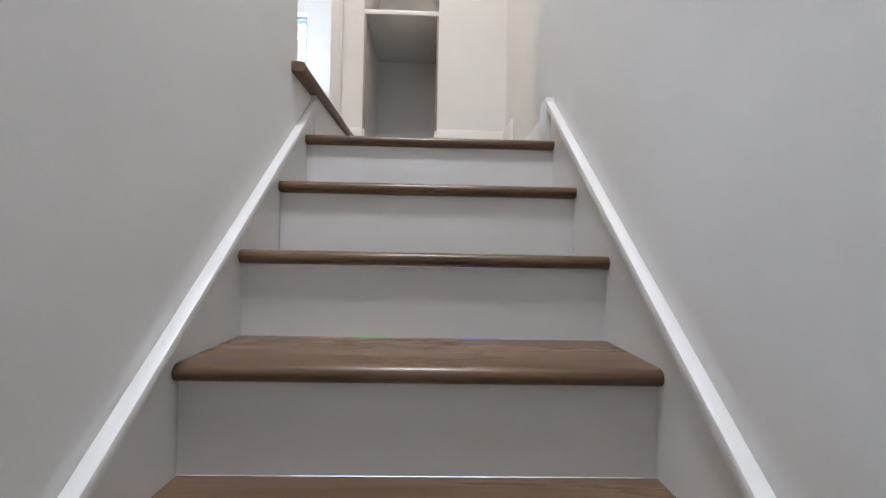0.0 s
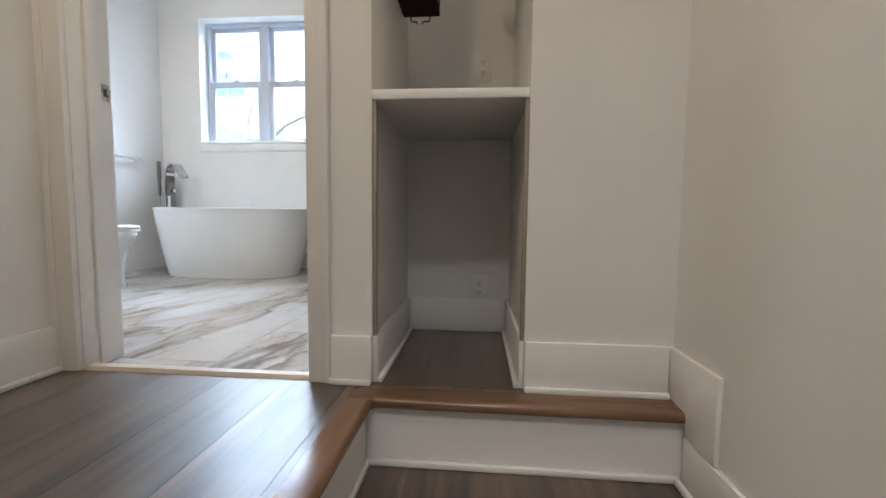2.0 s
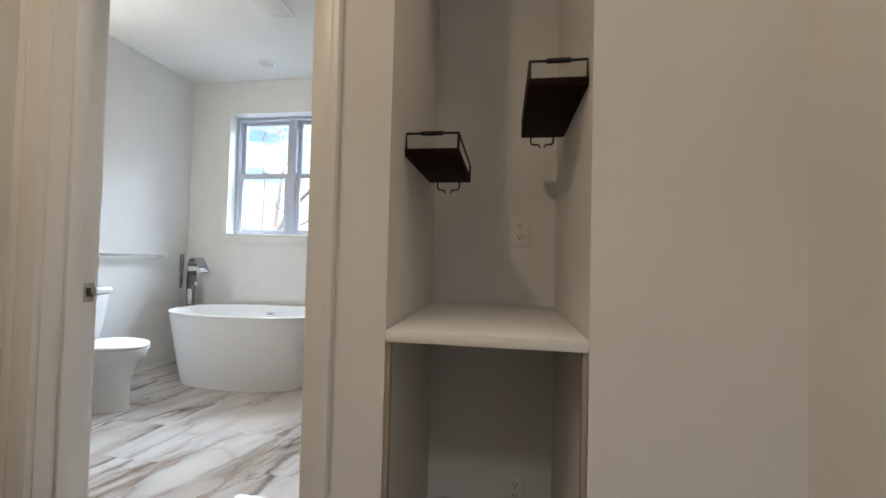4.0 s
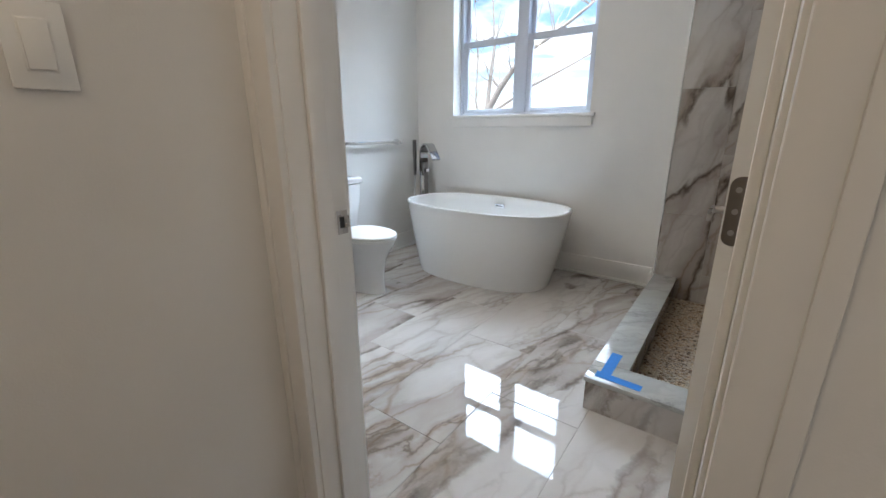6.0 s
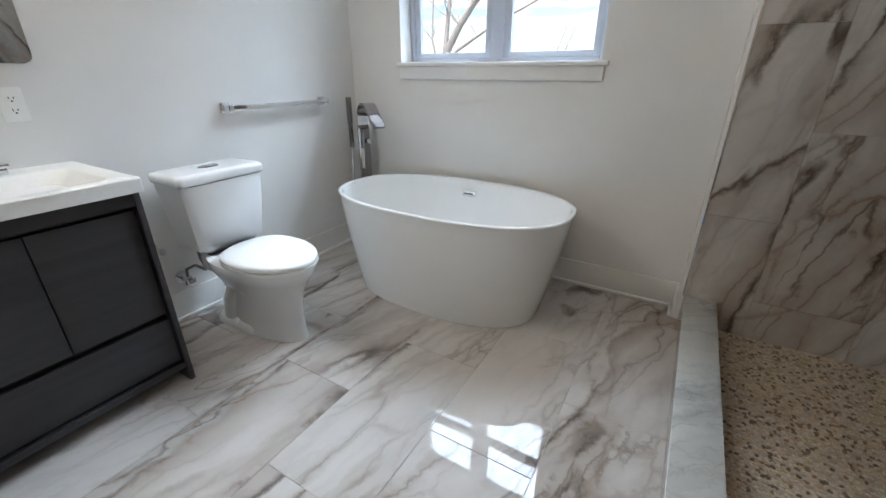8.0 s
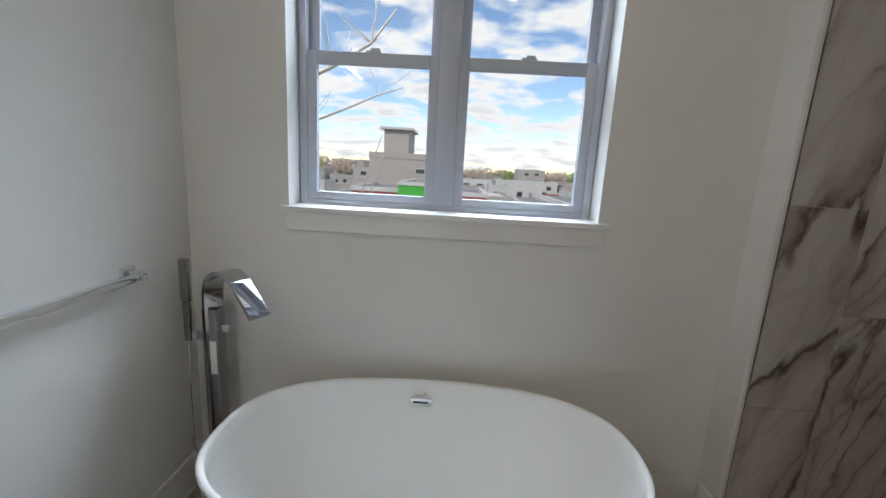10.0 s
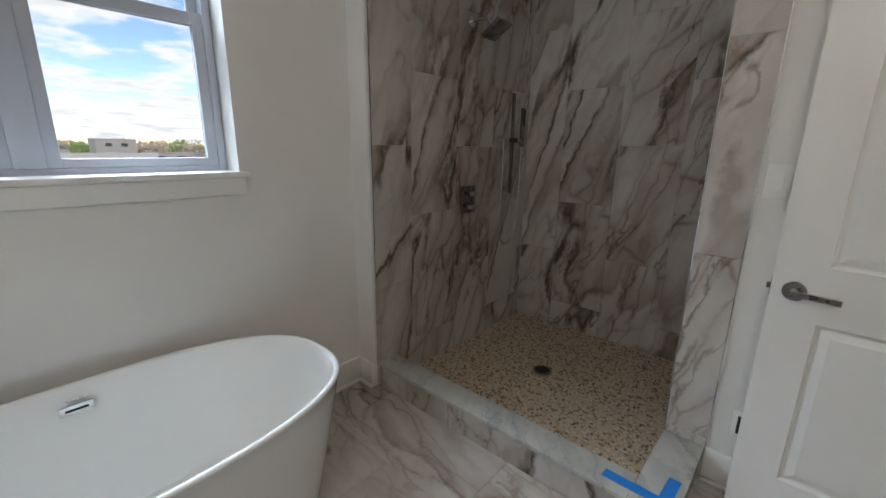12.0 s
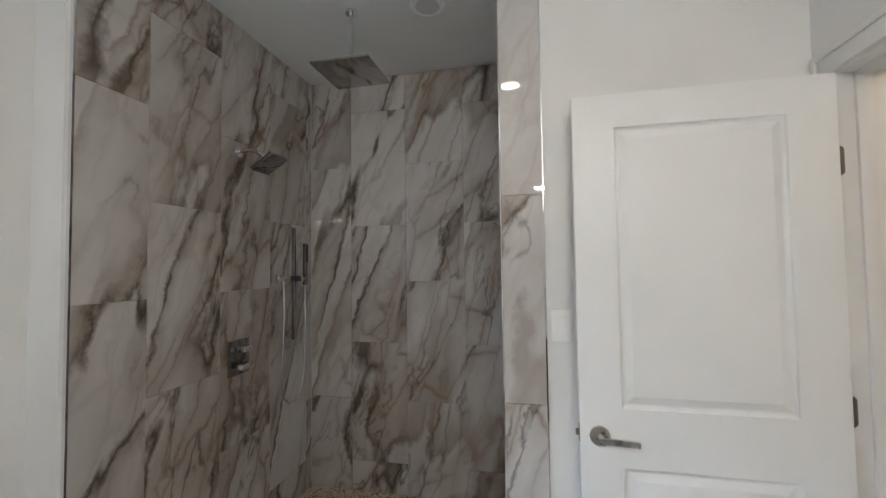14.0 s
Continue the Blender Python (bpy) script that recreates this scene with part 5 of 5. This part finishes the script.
def limbs():
    g = random.Random(11)
    part("trunk", taper([(-5.8, 10, GZ), (-5.75, 10, -4), (-5.6, 10, 0), (-5.5, 10, 1.1), (-5.38, 10, 1.75)], 0.22, 0.10, 12), M_BARK, bare)

    def twigs(bm, pts, count, length, r, lo, hi):
        for _ in range(count):
            p = Vector(pts[g.randint(lo, hi)])
            d = Vector((g.uniform(-0.9, 0.6), g.uniform(-0.5, 0.5), g.uniform(0.1, 1.0))).normalized()
            q = [p]
            for _k in range(4):
                d = (d + Vector((g.uniform(-0.35, 0.35), g.uniform(-0.3, 0.3), g.uniform(-0.1, 0.3)))).normalized()
                q.append(q[-1] + d * length * g.uniform(0.18, 0.30))
            b2 = taper(q, r, r * 0.3, 5)
            me = bpy.data.meshes.new("twig")
            b2.to_mesh(me)
            b2.free()
            bm.from_mesh(me)
            bpy.data.meshes.remove(me)
    for pts, r0, r1, count in (
            ([(-5.42, 10, 1.6), (-5.05, 10.02, 2.2), (-4.7, 10, 2.6), (-4.2, 9.95, 3.05), (-3.6, 10, 3.35), (-2.75, 10, 3.86), (-2.26, 10, 4.5)], 0.095, 0.02, 9),
            ([(-5.46, 10, 1.35), (-5.1, 10, 1.66), (-4.6, 10.05, 1.95), (-4.1, 10, 2.2), (-3.15, 10, 2.6), (-2.6, 10, 2.85), (-2.05, 10, 3.03)], 0.045, 0.010, 4),
            ([(-5.45, 10, 1.5), (-5.42, 10.1, 2.4), (-5.3, 10.1, 3.3), (-5.35, 10, 4.6)], 0.07, 0.02, 6),
            ([(-5.55, 10, 0.9), (-5.75, 9.9, 1.9), (-5.7, 9.9, 3.0), (-5.9, 10, 4.4)], 0.035, 0.012, 6),
            ([(-5.6, 10, 0.5), (-6.3, 10, 1.7), (-6.5, 10, 3.2)], 0.05, 0.015, 5)):
        bm = taper(pts, r0, r1)
        twigs(bm, pts, count * 3, 1.1, r1 * 0.8, 1, min(5, len(pts) - 1))
        part("limb", bm, M_BARK, bare)
    for x in (0.0, -0.18):
        part("shoot", taper([(x - 2.85, 10, GZ), (x - 2.78, 10, -1.0), (x - 2.72, 10, 0.8), (x - 2.5, 10, 1.5), (x - 2.3, 10, 2.05)], 0.025, 0.010, 6), M_BARK, bare)


limbs()

# ---------------------------------------------------------------- tiles, planks and chips
TW, TL, GAP = 0.385, 0.772, 0.0016


def piece(name, me, parent, loc):
    ob = new(name, me)
    ob.parent = parent
    ob.location = loc
    return ob


def tile_mesh(name, sx, sy, sz, material, cache={}):
    key = (name, round(sx, 3), round(sy, 3), round(sz, 3), material.name)
    if key not in cache:
        bm = box(bmesh.new(), 0, sx, 0, sy, 0, sz, 0.0012 if name == "tile" else 0.0005, 1)
        cache[key] = mesh_of(name, bm, material)
    return cache[key]


def spans(lo, hi, first, step):
    """Cuts of lo..hi at first + k*step."""
    k = math.ceil((lo - first) / step - 1e-6)
    cuts = [lo]
    while first + k * step < hi - 1e-6:
        if first + k * step > lo + 0.004:
            cuts.append(first + k * step)
        k += 1
    return list(zip(cuts, cuts[1:] + [hi]))


floor_b = solid("floor_bathroom", boxes((XW, -0.2, -0.46, 0.046, -0.0079, -0.003), (XW, KX0 + 0.01, 0.046, 2.70, -0.0079, -0.003), (KX0 + 0.01, XE, 0.046, KY0 + 0.01, -0.0079, -0.003)), M_GROUT, "polished veined marble tile floor", "floor")
for x0, x1 in spans(XW, XE, -0.39, TW):
    col_ = round((x0 + 0.39) / TW)
    for y0, y1 in spans(-0.46, 2.70, 0.51 if col_ % 2 == 0 else 0.89, TL):
        y0 = y0 if x1 < -0.2 else max(y0, 0.046)
        if y1 - y0 > 0.01:
            piece("tile", tile_mesh("tile", x1 - x0 - GAP, y1 - y0 - GAP, 0.006, M_TILE_F), floor_b, (x0, y0, -0.006))
tiles_n = solid("wall_tiles_north", boxes((0.345, 1.85, 2.5455, 2.5515, 0.0, CEIL)), M_GROUT, "veined marble tiling on the shower wall", "wall tiles")
for x0, x1 in spans(0.345, 1.84, 0.62, TW):
    c_ = round((x0 - 0.62) / TW)
    for z0, z1 in spans(0.0, CEIL, 0.585 if c_ % 2 else 0.97, TL):
        piece("tile", tile_mesh("tile", x1 - x0 - GAP, 0.008, z1 - z0 - GAP, M_TILE_N), tiles_n, (x0, 2.540, z0))
tiles_e = solid("wall_tiles_east", boxes((1.8455, 1.8515, 1.16, 2.5455, 0.0, CEIL)), M_GROUT, "veined marble tiling on the shower end wall", "wall tiles")
for y0, y1 in spans(1.168, 2.5395, 1.475, TW):
    c_ = round((y0 - 1.475) / TW)
    for z0, z1 in spans(0.0, CEIL, 0.60 if c_ % 2 == 0 else 0.97, TL):
        piece("tile", tile_mesh("tile", 0.008, y1 - y0 - GAP, z1 - z0 - GAP, M_TILE_E), tiles_e, (1.840, y0, z0))
tiles_s = solid("wall_tiles_stub", boxes((XE - 0.006, 1.845, 1.158, 1.162, 0, CEIL), (XE - 0.006, XE, 1.016, 1.158, 0, CEIL)), M_GROUT, "veined marble tiling on the short wall", "wall tiles")
for z0, z1 in spans(0.0, CEIL, 0.96, TL):
    piece("tile", tile_mesh("tile", 0.008, 0.152, z1 - z0 - GAP, M_TILE_E), tiles_s, (XE - 0.012, 1.0175, z0))
for x0, x1 in spans(XE - 0.003, 1.8395, 0.97, TW):
    c_ = round((x0 - 0.97) / TW)
    for z0, z1 in spans(0.0, CEIL, 0.60 if c_ % 2 else 0.97, TL):
        piece("tile", tile_mesh("tile", x1 - x0 - GAP, 0.008, z1 - z0 - GAP, M_TILE_N), tiles_s, (x0, 1.1625, z0))
solid("trim", boxes((0.338, 0.3447, 2.5375, 2.5515, 0.152, CEIL)), M_CHROME, "thin metal edge strip of the tiling", "trim")
solid("trim", boxes((0.836, 0.842, 1.1702, 1.1735, 0.152, CEIL), (0.837, 0.8495, 1.013, 1.0172, 0.152, CEIL)), M_CHROME, "thin metal edge strips of the tiled wall end", "trim")

# pebble mosaic of the shower floor
pan = solid("floor_shower", boxes((KX1 - 0.006, 1.84, KY1 - 0.006, 2.54, -0.0079, 0.002)), M_GROUT_D, "stone chip mosaic shower floor", "floor")
rng = random.Random(9)


def chip_mesh(w, l, seed):
    """A broken stone chip: an uneven outline of five to seven corners, eased at the top."""
    g = random.Random(seed)
    bm = bmesh.new()
    n = g.choice((5, 6, 6, 7))
    b_ = []
    for k in range(n):
        a = 2 * math.pi * (k + g.uniform(-0.25, 0.25)) / n
        q = g.uniform(0.86, 1.12)
        b_.append((w * q * math.cos(a), l * q * math.sin(a)))
    v0 = [bm.verts.new((px, py, 0)) for px, py in b_]
    v1 = [bm.verts.new((px * 0.88, py * 0.90, 0.0036)) for px, py in b_]
    bm.faces.new(v1)
    for k in range(n):
        bm.faces.new((v0[k], v0[(k + 1) % n], v1[(k + 1) % n], v1[k]))
    return bm


kinds = [mesh_of("stone_chip", chip_mesh(rng.uniform(0.0054, 0.0074), rng.uniform(0.0072, 0.0112), k), M_CHIP_O) for k in range(16)]
rest_v, rest_f = [], []
count = 0
y = KY1 + 0.006
while y < 2.535:
    x = KX1 + 0.004
    while x < 1.835:
        px, py = x + rng.uniform(-0.004, 0.004), y + rng.uniform(-0.004, 0.004)
        k = rng.randrange(16)
        x += 0.0140
        if (px - 1.137) ** 2 + (py - 1.92) ** 2 < 0.064 ** 2:
            continue
        rot = rng.uniform(0, math.pi)
        if x < 0.95 and py < 1.50 and count < 300 and rng.random() < 0.75:
            ob = piece("stone_chip", kinds[k], pan, (px, py, 0.002))
            ob.rotation_euler = (0, 0, rot)
            count += 1
        else:
            i = len(rest_v)
            c, s = math.cos(rot), math.sin(rot)
            for v in kinds[k].vertices:
                rest_v.append((px + c * v.co.x - s * v.co.y, py + s * v.co.x + c * v.co.y, 0.002 + v.co.z))
            rest_f += [tuple(i + q for q in p.vertices) for p in kinds[k].polygons]
    y += 0.0140
me = bpy.data.meshes.new("stone_chips")
me.from_pydata(rest_v, [], rest_f)
me.materials.append(M_CHIP_I)
tagged(new("stone_chips", me), kind="stuff").parent = pan

# wood planks
floor_l = solid("floor_landing", boxes((0.94, 1.83, -1.03, -0.062, -0.3, -0.2095)), M_DARK, "dark brown wood plank landing", "floor")
for x0, x1 in spans(0.961, 1.829, 1.28, 0.1965):
    piece("plank", tile_mesh("plank", x1 - x0 - 0.0004, 0.962, 0.008, M_PLANK), floor_l, (x0, -1.05, -0.208))
floor_h = solid("floor_hall", boxes((-0.085, 0.905, -2.7, 0.0, -0.0139, -0.0095), (0.905, 1.41, -0.03, 0.62, -0.0139, -0.0095)), M_DARK, "dark brown wood plank hall floor", "floor")
for x0, x1 in spans(-0.085, 0.91, 0.10, 0.1965):
    for y0, y1 in spans(-2.7, -0.001, -0.62 if int(x0 * 5) % 2 else -1.25, 1.25):
        piece("plank", tile_mesh("plank", x1 - x0 - 0.0004, y1 - y0 - 0.0004, 0.008, M_PLANK), floor_h, (x0, y0, -0.008))
for x0, x1 in spans(0.911, 1.83, 1.1, 0.1965):
    a, b = max(x0, 0.966), min(x1, 1.409)
    if b > a:
        piece("plank", tile_mesh("plank", b - a - 0.0004, 0.618, 0.008, M_PLANK), floor_h, (a, 0.0, -0.008))
    piece("plank", tile_mesh("plank", x1 - x0 - 0.0004, 0.026, 0.008, M_PLANK), floor_h, (x0, -0.0265, -0.008))
